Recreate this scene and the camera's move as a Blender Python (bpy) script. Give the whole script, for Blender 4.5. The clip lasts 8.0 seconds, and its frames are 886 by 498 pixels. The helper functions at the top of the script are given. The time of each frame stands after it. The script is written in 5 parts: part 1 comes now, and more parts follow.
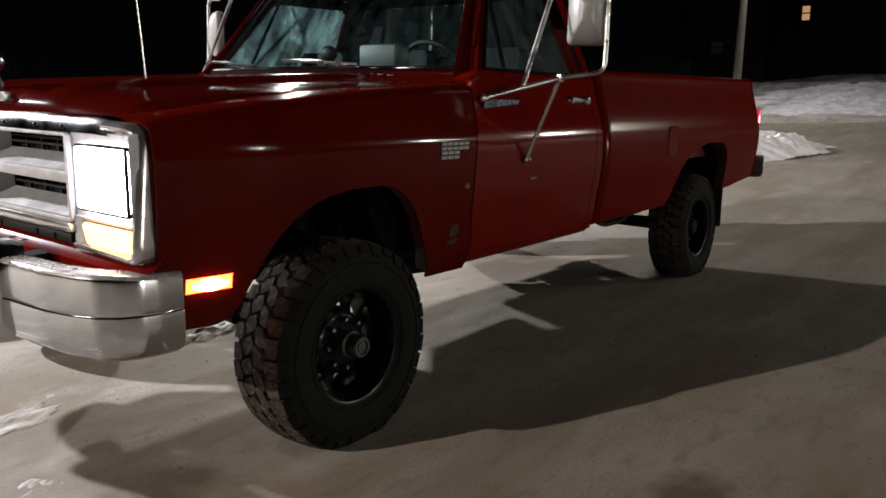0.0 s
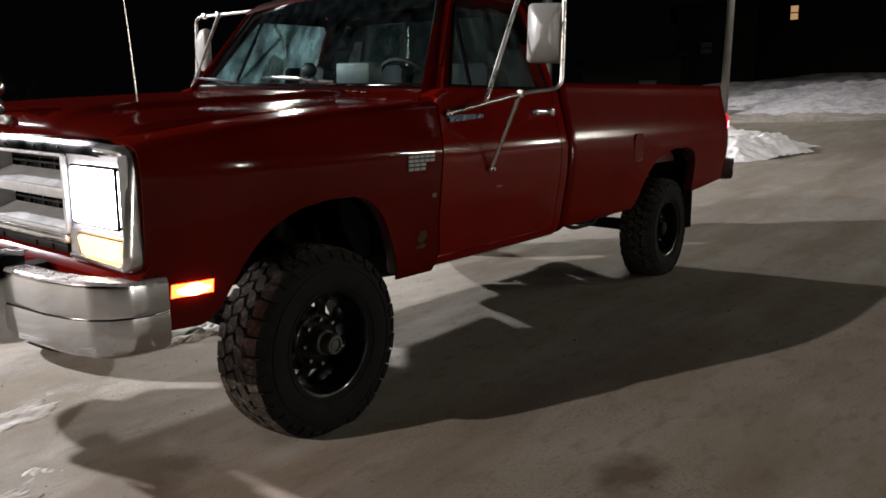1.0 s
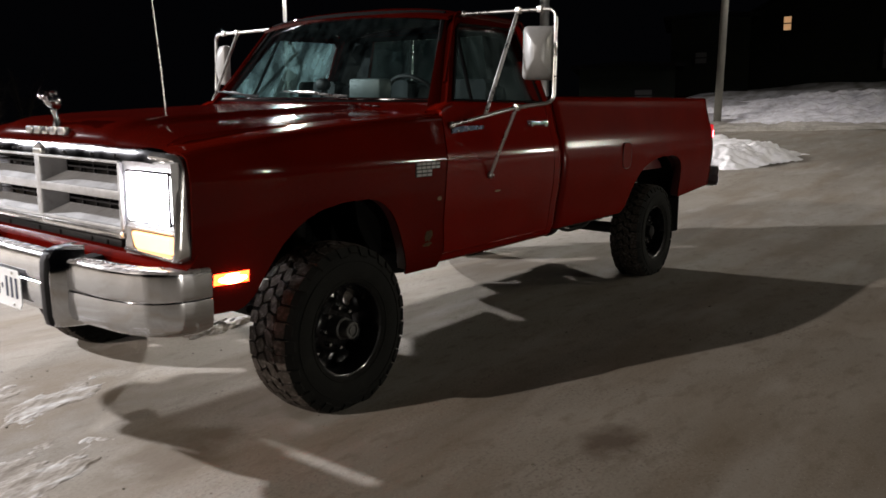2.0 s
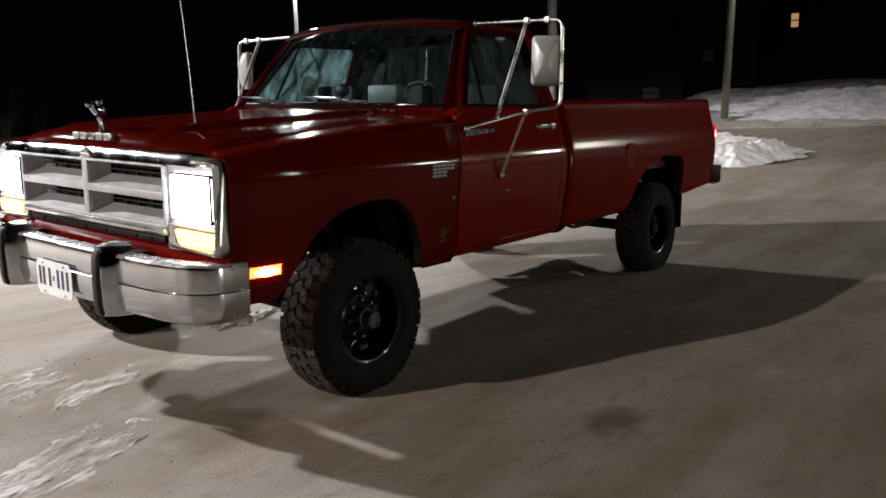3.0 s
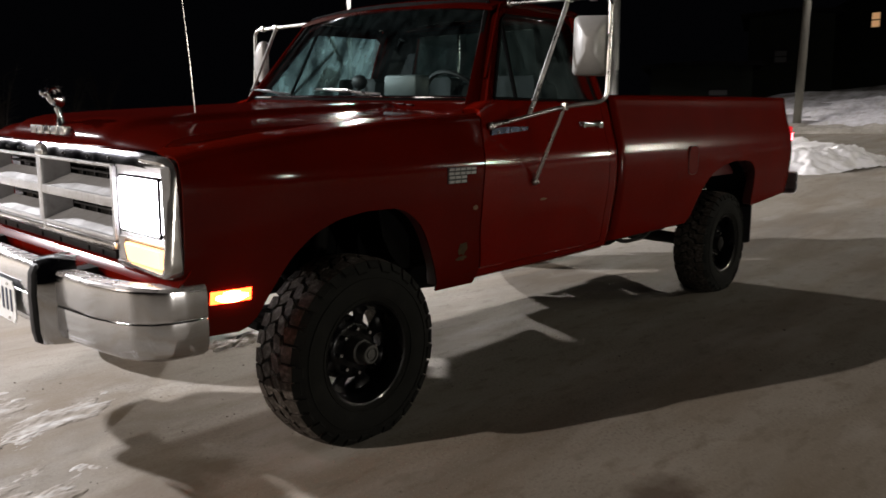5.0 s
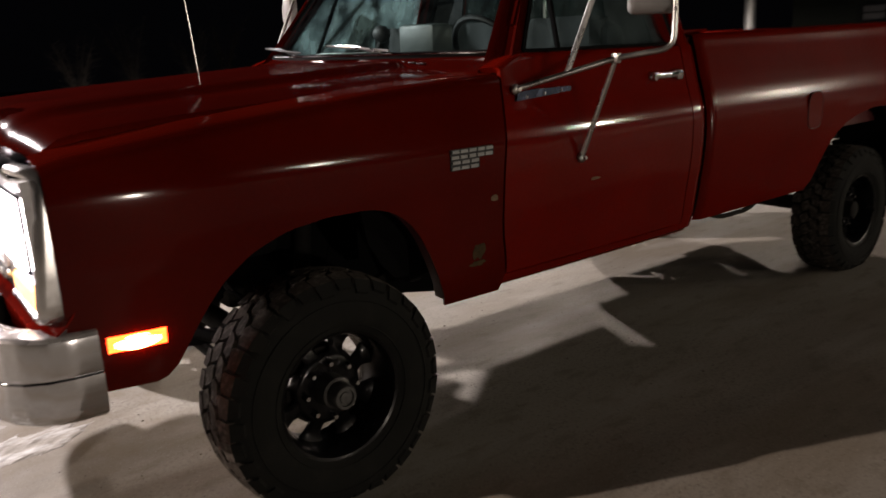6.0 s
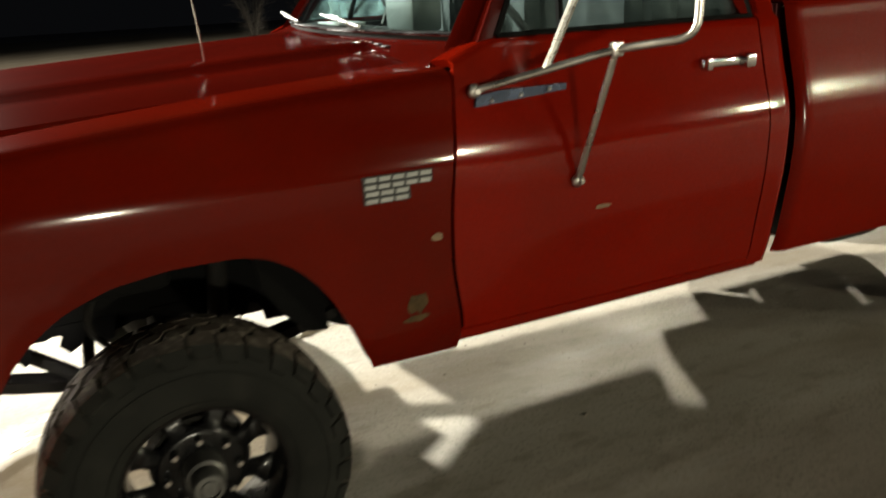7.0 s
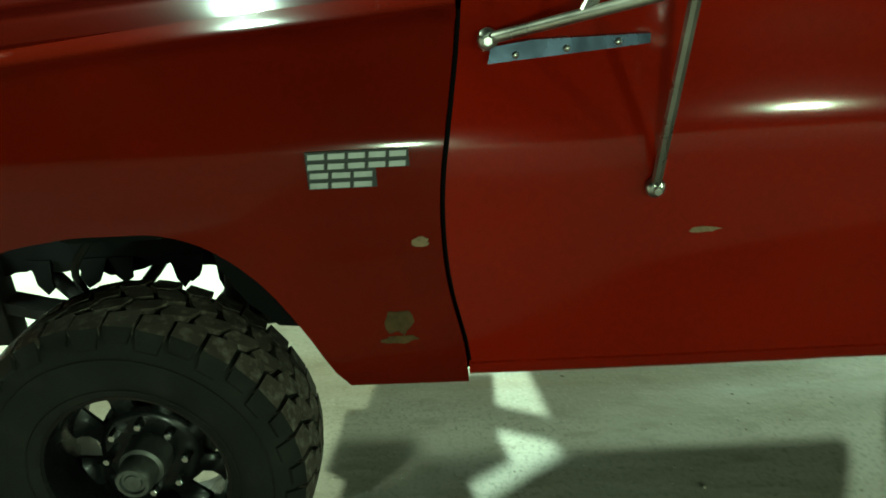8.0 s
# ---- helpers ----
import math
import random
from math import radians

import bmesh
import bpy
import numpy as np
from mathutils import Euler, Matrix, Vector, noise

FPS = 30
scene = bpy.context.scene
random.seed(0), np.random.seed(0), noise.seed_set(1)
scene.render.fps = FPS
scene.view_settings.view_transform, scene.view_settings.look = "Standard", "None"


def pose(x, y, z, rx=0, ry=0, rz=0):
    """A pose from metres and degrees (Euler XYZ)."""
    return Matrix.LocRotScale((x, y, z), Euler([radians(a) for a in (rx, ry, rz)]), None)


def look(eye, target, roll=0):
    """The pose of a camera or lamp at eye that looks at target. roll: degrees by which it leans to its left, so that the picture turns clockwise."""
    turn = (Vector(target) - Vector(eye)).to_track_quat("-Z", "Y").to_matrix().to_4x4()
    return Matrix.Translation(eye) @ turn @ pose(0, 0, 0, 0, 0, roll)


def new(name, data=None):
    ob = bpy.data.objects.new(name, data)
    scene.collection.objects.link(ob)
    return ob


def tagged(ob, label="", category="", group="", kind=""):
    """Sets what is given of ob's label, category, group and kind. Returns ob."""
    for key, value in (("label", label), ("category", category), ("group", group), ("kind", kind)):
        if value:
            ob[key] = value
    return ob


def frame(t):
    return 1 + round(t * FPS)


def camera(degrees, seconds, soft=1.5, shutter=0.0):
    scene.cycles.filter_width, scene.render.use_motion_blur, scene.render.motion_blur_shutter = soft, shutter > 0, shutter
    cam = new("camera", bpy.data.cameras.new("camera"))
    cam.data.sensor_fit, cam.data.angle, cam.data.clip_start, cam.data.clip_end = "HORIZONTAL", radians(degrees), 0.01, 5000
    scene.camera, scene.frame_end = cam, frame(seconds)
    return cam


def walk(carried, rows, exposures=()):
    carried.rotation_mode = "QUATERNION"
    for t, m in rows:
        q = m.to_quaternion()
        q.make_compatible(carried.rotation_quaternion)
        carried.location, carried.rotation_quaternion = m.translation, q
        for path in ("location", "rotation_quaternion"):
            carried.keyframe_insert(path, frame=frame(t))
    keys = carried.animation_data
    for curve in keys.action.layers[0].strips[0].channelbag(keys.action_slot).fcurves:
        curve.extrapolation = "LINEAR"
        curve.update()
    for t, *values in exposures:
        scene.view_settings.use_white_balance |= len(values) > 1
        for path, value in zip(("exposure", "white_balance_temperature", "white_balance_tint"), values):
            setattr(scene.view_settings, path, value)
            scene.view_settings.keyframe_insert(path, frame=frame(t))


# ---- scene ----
# camera and its walk
cam = camera(60.1, 8.0, soft=1.6, shutter=0.4)
PATH = [
    (0, (-1.744, -2.711, 1.075), (-0.191, -1.499, 0.731), -0.3),
    (0.5, (-1.77, -2.779, 1.091), (-0.205, -1.582, 0.742), -0.9),
    (1, (-1.854, -2.944, 1.129), (-0.297, -1.737, 0.787), -0.9),
    (1.5, (-1.961, -3.054, 1.145), (-0.398, -1.849, 0.82), -1.0),
    (2.8, (-2.379, -3.253, 1.143), (-0.818, -2.045, 0.824), -0.7),
    (3, (-2.369, -3.267, 1.177), (-0.819, -2.046, 0.849), -1.1),
    (3.5, (-2.382, -3.268, 1.182), (-0.848, -2.023, 0.868), -1.1),
    (4, (-2.361, -3.27, 1.18), (-0.828, -2.02, 0.888), -1.1),
    (4.5, (-2.147, -3.156, 1.156), (-0.651, -1.861, 0.865), -0.8),
    (4.7, (-2.003, -3.096, 1.143), (-0.512, -1.797, 0.841), -0.7),
    (5.8, (-1.189, -2.846, 1.186), (0.053, -1.334, 0.772), -2.1),
    (6, (-0.989, -2.797, 1.226), (0.193, -1.252, 0.761), -3.4),
    (6.4, (-0.622, -2.781, 1.27), (0.258, -1.066, 0.733), -5.6),
    (6.5, (-0.552, -2.758, 1.283), (0.307, -1.047, 0.704), -5.9),
    (6.6, (-0.455, -2.720, 1.308), (0.378, -1.024, 0.666), -5.7),
    (6.8, (-0.282, -2.665, 1.304), (0.521, -0.949, 0.654), -4.6),
    (7, (-0.097, -2.606, 1.328), (0.678, -0.862, 0.73), -3.6),
    (7.1, (-0.005, -2.561, 1.344), (0.739, -0.812, 0.721), -3.1),
    (7.5, (0.31, -2.412, 1.313), (0.708, -0.58, 0.617), -3.1),
    (7.6, (0.398, -2.362, 1.316), (0.689, -0.533, 0.561), -2.3),
    (8, (0.692, -2.211, 1.313), (0.617, -0.374, 0.527), -3.6),
]

walk(cam, [(t, look(eye, target, roll)) for t, eye, target, roll in PATH],
     exposures=((0, 0.1, 6500, 15), (1.5, 0.08, 6500, 15), (3.0, -0.06, 6500, 15), (4.5, 0.0, 6500, 15), (6.0, 0.0, 7100, 22), (6.5, 0.0, 7750, 40), (6.7, 0.15, 8200, 26), (6.8, 1.0, 7800, 26), (7.0, 1.62, 7450, 3), (7.5, 1.62, 6800, -38), (8.0, 1.58, 6250, -52)))

# night: black sky, parking-lot lamps behind the truck and a few far ones behind the viewer
world = bpy.data.worlds.new("night")
world.use_nodes = True
world.node_tree.nodes["Background"].inputs[0].default_value = (0.55, 0.6, 0.8, 1)
world.node_tree.nodes["Background"].inputs[1].default_value = 0.0014
scene.world = world


def lamp(name, place, watts, colour, radius=0.12, cone=158):
    """A downward fixture whose housing cuts its light off near the horizon."""
    d = bpy.data.lights.new(name, "SPOT")
    d.energy, d.color, d.shadow_soft_size = watts, colour, radius
    d.spot_size, d.spot_blend = radians(cone), 0.12
    ob = new(name, d)
    ob.location = place
    return ob


lamp("lot_lamp", (-2.7, 8.5, 4.9), 8200, (0.96, 0.97, 0.98))
lamp("lot_lamp", (-25.9, 9.96, 10.55), 30000, (1.0, 0.91, 0.80))
lamp("lot_lamp", (10.7, 11.46, 4.72), 8800, (1.0, 0.96, 0.87), 0.12, 164)
# unseen light added over the road edge and its snow bank
lamp("bank_light", (21.57, 3.0, 6.03), 420, (1.0, 0.97, 0.92), 0.15, 128)
# an unseen low light added to brighten the near side, and far street lights
low_side_light = new("low_side_light", bpy.data.lights.new("low_side_light", "POINT"))
low_side_light.data.energy, low_side_light.data.color, low_side_light.data.shadow_soft_size = 2500, (1.0, 0.96, 0.84), 0.3
low_side_light.location = (-1.0, -20.0, 0.8)
for x, z, watts in ((9.8, 4.8, 1900), (24.0, 5.6, 3300), (37.5, 6.4, 4600)):
    lamp("street_light", (x, -20.0, z), watts, (1.0, 0.95, 0.78), 0.3, 179)


# ---------------------------------------------------------------- materials
def material(name):
    m = bpy.data.materials.new(name)
    m.use_nodes = True
    return m, m.node_tree.nodes, m.node_tree.links, m.node_tree.nodes["Principled BSDF"]


def plain(name, colour, rough=0.5, metal=0.0, vary=0.25, scale=6.0, bump=0.0, fine=60.0, coat=0.0, dirt=None, spec=0.5, haze=0.10):
    """A surface with broad stains, a fine grain and, if wanted, relief and dirt."""
    m, n, l, b = material(name)
    co = n.new("ShaderNodeTexCoord")
    big = n.new("ShaderNodeTexNoise")
    big.inputs["Scale"].default_value, big.inputs["Detail"].default_value = scale, 6
    small = n.new("ShaderNodeTexNoise")
    small.inputs["Scale"].default_value, small.inputs["Detail"].default_value = fine, 4
    l.new(co.outputs["Object"], big.inputs["Vector"])
    l.new(co.outputs["Object"], small.inputs["Vector"])
    add = n.new("ShaderNodeMath")
    add.operation = "MULTIPLY_ADD"
    l.new(small.outputs["Fac"], add.inputs[0])
    add.inputs[1].default_value = 0.4
    l.new(big.outputs["Fac"], add.inputs[2])
    ramp = n.new("ShaderNodeMapRange")
    ramp.inputs["From Min"].default_value, ramp.inputs["From Max"].default_value = 0.45, 0.95
    ramp.inputs["To Min"].default_value, ramp.inputs["To Max"].default_value = 1 - vary, 1 + vary
    l.new(add.outputs[0], ramp.inputs["Value"])
    mul = n.new("ShaderNodeVectorMath")
    mul.operation = "SCALE"
    mul.inputs[0].default_value = colour
    l.new(ramp.outputs[0], mul.inputs["Scale"])
    out = mul.outputs[0]
    if dirt:
        mask = n.new("ShaderNodeTexNoise")
        mask.inputs["Scale"].default_value, mask.inputs["Detail"].default_value = scale * 2.3, 8
        l.new(co.outputs["Object"], mask.inputs["Vector"])
        step = n.new("ShaderNodeMapRange")
        step.inputs["From Min"].default_value, step.inputs["From Max"].default_value = 0.5, 0.75
        step.inputs["To Max"].default_value = dirt[1]
        l.new(mask.outputs["Fac"], step.inputs["Value"])
        mix = n.new("ShaderNodeMix")
        mix.data_type = "RGBA"
        l.new(step.outputs[0], mix.inputs["Factor"])
        l.new(out, mix.inputs["A"])
        mix.inputs["B"].default_value = (*dirt[0], 1)
        out = mix.outputs["Result"]
    l.new(out, b.inputs["Base Color"])
    rr = n.new("ShaderNodeMapRange")
    rr.inputs["From Min"].default_value, rr.inputs["From Max"].default_value = 0.3, 0.7
    rr.inputs["To Min"].default_value, rr.inputs["To Max"].default_value = max(0.02, rough - 0.08), min(1, rough + 0.1)
    l.new(big.outputs["Fac"], rr.inputs["Value"])
    l.new(rr.outputs[0], b.inputs["Roughness"])
    b.inputs["Metallic"].default_value = metal
    b.inputs["Specular IOR Level"].default_value = spec
    if coat:
        b.inputs["Coat Weight"].default_value, b.inputs["Coat Roughness"].default_value = coat, haze
    if bump:
        bp = n.new("ShaderNodeBump")
        bp.inputs["Strength"].default_value, bp.inputs["Distance"].default_value = bump, 0.01
        l.new(add.outputs[0], bp.inputs["Height"])
        l.new(bp.outputs[0], b.inputs["Normal"])
    return m


def glow(name, colour, strength, base=(0.8, 0.8, 0.8)):
    m, n, l, b = material(name)
    b.inputs["Base Color"].default_value = (*base, 1)
    b.inputs["Roughness"].default_value = 0.15
    b.inputs["Emission Color"].default_value = (*colour, 1)
    b.inputs["Emission Strength"].default_value = strength
    return m


def glass(name, tint, gloss=1.0, film_lo=0.0, film_hi=0.010, frost=False):
    """Tinted glass with a thin streaky film of dust, or of frost that lets light through."""
    m, n, l, b = material(name)
    n.remove(b)
    t, g, fr, mix = n.new("ShaderNodeBsdfTransparent"), n.new("ShaderNodeBsdfGlossy"), n.new("ShaderNodeFresnel"), n.new("ShaderNodeMixShader")
    t.inputs[0].default_value, g.inputs["Roughness"].default_value, fr.inputs[0].default_value = (*tint, 1), 0.02, 1.5
    g.inputs[0].default_value = (gloss, gloss, gloss, 1)
    co, mp, ns, mr = n.new("ShaderNodeTexCoord"), n.new("ShaderNodeMapping"), n.new("ShaderNodeTexNoise"), n.new("ShaderNodeMapRange")
    mp.inputs["Scale"].default_value = (6, 6, 1.2)
    ns.inputs["Scale"].default_value, ns.inputs["Detail"].default_value = 2.5, 7
    l.new(co.outputs["Object"], mp.inputs["Vector"])
    l.new(mp.outputs[0], ns.inputs["Vector"])
    mr.inputs["From Min"].default_value, mr.inputs["From Max"].default_value = 0.35, 0.75
    mr.inputs["To Min"].default_value, mr.inputs["To Max"].default_value = film_lo, film_hi
    l.new(ns.outputs["Fac"], mr.inputs["Value"])
    d, film = n.new("ShaderNodeBsdfTranslucent" if frost else "ShaderNodeBsdfDiffuse"), n.new("ShaderNodeMixShader")
    d.inputs[0].default_value = (0.42, 0.60, 0.62, 1)
    l.new(mr.outputs[0], film.inputs[0])
    l.new(t.outputs[0], film.inputs[1])
    l.new(d.outputs[0], film.inputs[2])
    l.new(fr.outputs[0], mix.inputs[0])
    l.new(film.outputs[0], mix.inputs[1])
    l.new(g.outputs[0], mix.inputs[2])
    l.new(mix.outputs[0], n["Material Output"].inputs[0])
    return m


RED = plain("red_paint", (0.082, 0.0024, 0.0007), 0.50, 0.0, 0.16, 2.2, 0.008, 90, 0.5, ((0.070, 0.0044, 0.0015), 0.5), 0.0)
# The front wings have a darker red than the doors.
RED_WING = plain("wing_red_paint", (0.048, 0.0020, 0.0006), 0.50, 0.0, 0.2, 2.6, 0.010, 90, 0.3, ((0.042, 0.0034, 0.0014), 0.6), 0.0)
# The bonnet's dimness under the lamps is put into this darker red.
RED_TOP = plain("shaded_bonnet_paint", (0.035, 0.0015, 0.0006), 0.5, 0.0, 0.2, 2.6, 0.010, 90, 0.5, ((0.030, 0.0026, 0.0012), 0.5), 0.0)
# Body red darkened for cab parts, shade painted in against the front lamp.
RED_CAB = plain("shaded_cab_paint", (0.026, 0.0012, 0.0006), 0.5, 0.0, 0.2, 2.6, 0.010, 90, 0.4, ((0.028, 0.0024, 0.0012), 0.5), 0.0)
RED_BED = plain("hazed_red_paint", (0.076, 0.0026, 0.0008), 0.50, 0.0, 0.16, 2.2, 0.008, 90, 0.22, ((0.066, 0.0044, 0.0016), 0.5), 0.0, 0.16)
RED_DARK = plain("red_underside", (0.05, 0.004, 0.004), 0.6, 0, 0.3, 5)
CHROME = plain("chrome", (0.50, 0.505, 0.52), 0.11, 1, 0.08, 7, 0.008, 120, 0, ((0.36, 0.35, 0.34), 0.35))
SATIN = plain("satin_chrome", (0.50, 0.485, 0.48), 0.26, 0.65, 0.2, 14, 0.03, 120, 0, ((0.3, 0.28, 0.27), 0.5))
DULLCHROME = plain("worn_chrome", (0.50, 0.495, 0.49), 0.20, 0.88, 0.12, 9, 0.02, 120, 0, ((0.4, 0.38, 0.35), 0.4))
STEEL = plain("polished_steel", (0.42, 0.415, 0.40), 0.30, 1, 0.15, 12, 0.02, 90)
DULLSTEEL = plain("grimy_steel", (0.06, 0.06, 0.058), 0.45, 0.8, 0.3, 30, 0.05, 120)
BLUESTEEL = plain("blued_steel", (0.05, 0.065, 0.10), 0.22, 0.8, 0.2, 20, 0.02, 90)
SILVER = plain("silver_plastic", (0.40, 0.405, 0.415), 0.38, 0.35, 0.12, 14, 0.02, 90, 0, ((0.2, 0.18, 0.16), 0.4))
RUBBER = plain("tyre_rubber", (0.006, 0.0062, 0.0056), 0.8, 0, 0.35, 9, 0.12, 120, 0, ((0.013, 0.0125, 0.011), 0.5), 0.06)
DUSTRUBBER = plain("dusty_tread_rubber", (0.030, 0.025, 0.021), 0.85, 0, 0.35, 22, 0.1, 120, 0, ((0.15, 0.135, 0.118), 0.55), 0.1)
BLACK = plain("black_trim", (0.008, 0.008, 0.009), 0.5, 0, 0.3, 9, 0.03, 100, 0, None, 0.25)
GLOSSBLACK = plain("black_rim_paint", (0.0025, 0.0025, 0.0028), 0.28, 0, 0.2, 9, 0.01, 100, 0.12, None, 0.1)
# Black rubber of the seals; on wheel-well sheets it paints in the shade.
SEALSHADE = plain("seal_and_well_shade", (0.0025, 0.0025, 0.0025), 0.9, 0, 0.3, 9, 0.05, 100, 0, None, 0.05)
FRAME = plain("dirty_chassis", (0.006, 0.0055, 0.005), 0.8, 0, 0.4, 8, 0.1, 80, 0, ((0.014, 0.011, 0.008), 0.5), 0.1)
# Cabin vinyls, near-black because the cabin's shade is put into their colour.
DASH = plain("shaded_cabin_vinyl", (0.006, 0.0075, 0.008), 0.7, 0, 0.25, 12, 0.05, 120, 0, None, 0.1)
SEAT = plain("shaded_seat_vinyl", (0.008, 0.012, 0.013), 0.6, 0, 0.35, 7, 0.12, 40, 0, None, 0.12)
CARD = plain("grey_plastic_box", (0.06, 0.075, 0.075), 0.5, 0, 0.15, 20, 0.02, 90)
WHITE = plain("white_mirror_plastic", (0.20, 0.20, 0.195), 0.35, 0, 0.1, 14, 0.02, 90)
PLATE = plain("white_plate", (0.7, 0.72, 0.74), 0.4, 0, 0.06, 14, 0.02, 90)
INK = plain("dark_plate_ink", (0.02, 0.03, 0.07), 0.5, 0, 0.1, 14)
BADGE = plain("dull_badge_metal", (0.17, 0.175, 0.172), 0.4, 0.5, 0.15, 20, 0.02, 90)
PRIMER = plain("bare_primer", (0.10, 0.070, 0.045), 0.8, 0, 0.4, 30, 0.05, 120, 0, None, 0.1)
FILLER = plain("body_filler", (0.034, 0.021, 0.009), 0.8, 0, 0.4, 30, 0.05, 120, 0, None, 0.1)
GLASS = glass("window_glass", (0.33, 0.44, 0.435), 1.0)
SIDEGLASS = glass("dusty_side_glass", (0.33, 0.44, 0.435), 1.0, 0.01, 0.08)
FROSTED = glass("frosted_glass", (0.33, 0.44, 0.435), 1.0, 0.03, 0.34, True)
HAZED = glass("hazed_rear_glass", (0.33, 0.44, 0.435), 1.0, 0.02, 0.10, True)
LENSGLASS = glow("headlight_glass", (0.98, 0.96, 1.0), 26)
AMBER = glow("amber_lens", (1.0, 0.58, 0.25), 3.0, (0.7, 0.3, 0.05))
AMBER_SIDE = glow("side_marker_lens", (1.0, 0.045, 0.008), 22.0, (0.3, 0.02, 0.01))


BULB = glow("bulb_glow", (1.0, 0.55, 0.22), 24.0, (0.7, 0.3, 0.1))
TAIL = glow("tail_lens", (1.0, 0.04, 0.05), 0.6, (0.35, 0.01, 0.012))
TAILBULB = glow("tail_bulb_glow", (1.0, 0.07, 0.09), 24.0, (0.5, 0.02, 0.02))
SNOW = plain("old_snow", (0.46, 0.46, 0.50), 0.75, 0, 0.25, 3.0, 0.6, 16, 0, ((0.26, 0.24, 0.22), 0.7))
# Snow darkened in its colour to offset the strong lot lamp beside it.
DIMSNOW = plain("dimmed_snow", (0.24, 0.24, 0.25), 0.75, 0, 0.25, 2.0, 0.5, 18, 0, ((0.15, 0.14, 0.13), 0.6))
DIRTYSNOW = plain("dirty_snow", (0.26, 0.245, 0.22), 0.85, 0, 0.35, 2.5, 0.5, 20, 0, ((0.45, 0.44, 0.43), 0.5))
CLEANSNOW = plain("clean_snow", (0.84, 0.84, 0.87), 0.75, 0, 0.12, 5.0, 0.4, 30, 0, ((0.66, 0.64, 0.62), 0.4))


def slush_material():
    """Trampled snow, streaked with sand along the way it was pushed."""
    m, n, l, b = material("packed_snow")
    co = n.new("ShaderNodeTexCoord")

    def streaks(scale, stretch):
        mp, t = n.new("ShaderNodeMapping"), n.new("ShaderNodeTexNoise")
        mp.inputs["Rotation"].default_value = (0, 0, radians(-24))
        mp.inputs["Scale"].default_value = (1, stretch, 1)
        t.inputs["Scale"].default_value, t.inputs["Detail"].default_value = scale, 8
        l.new(co.outputs["Object"], mp.inputs["Vector"])
        l.new(mp.outputs[0], t.inputs["Vector"])
        return t.outputs["Fac"]

    wide, fine = streaks(4.0, 3.2), streaks(26.0, 2.5)
    add = n.new("ShaderNodeMath")
    add.operation = "MULTIPLY_ADD"
    l.new(fine, add.inputs[0])
    add.inputs[1].default_value = 0.45
    l.new(wide, add.inputs[2])
    ramp = n.new("ShaderNodeValToRGB")
    ramp.color_ramp.elements[0].position, ramp.color_ramp.elements[0].color = 0.62, (0.19, 0.162, 0.128, 1)
    ramp.color_ramp.elements[1].position, ramp.color_ramp.elements[1].color = 0.92, (0.50, 0.49, 0.48, 1)
    mid = ramp.color_ramp.elements.new(0.74)
    mid.color = (0.27, 0.242, 0.208, 1)
    l.new(add.outputs[0], ramp.inputs["Fac"])
    l.new(ramp.outputs["Color"], b.inputs["Base Color"])
    b.inputs["Roughness"].default_value = 0.65
    bp = n.new("ShaderNodeBump")
    bp.inputs["Strength"].default_value, bp.inputs["Distance"].default_value = 0.6, 0.01
    l.new(add.outputs[0], bp.inputs["Height"])
    l.new(bp.outputs[0], b.inputs["Normal"])
    return m


SLUSH = slush_material()
WOOD = plain("weathered_pole_wood", (0.075, 0.071, 0.06), 0.85, 0, 0.3, 3, 0.3, 40)
GALV = plain("galvanised_pole", (0.36, 0.37, 0.37), 0.5, 0.6, 0.15, 5, 0.03, 60)
# Near-black walls and roofs: the night's darkness is put into their colour.
SIDING = plain("night_siding", (0.0035, 0.0042, 0.0035), 0.8, 0, 0.2, 0.8, 0.1, 9, 0, None, 0.03)
ROOFING = plain("night_shingle", (0.003, 0.003, 0.0033), 0.9, 0, 0.3, 2, 0.2, 14, 0, None, 0.03)
TWIG = plain("bare_twigs", (0.014, 0.011, 0.009), 0.9, 0, 0.3, 5)
STONE = plain("grit", (0.13, 0.112, 0.09), 0.85, 0, 0.4, 20, 0.2, 90)
WARMPANE = glow("lit_curtain", (1.0, 0.55, 0.24), 0.38, (0.5, 0.4, 0.3))
LAMPHEAD = glow("lamp_lens", (1.0, 0.97, 0.93), 30)


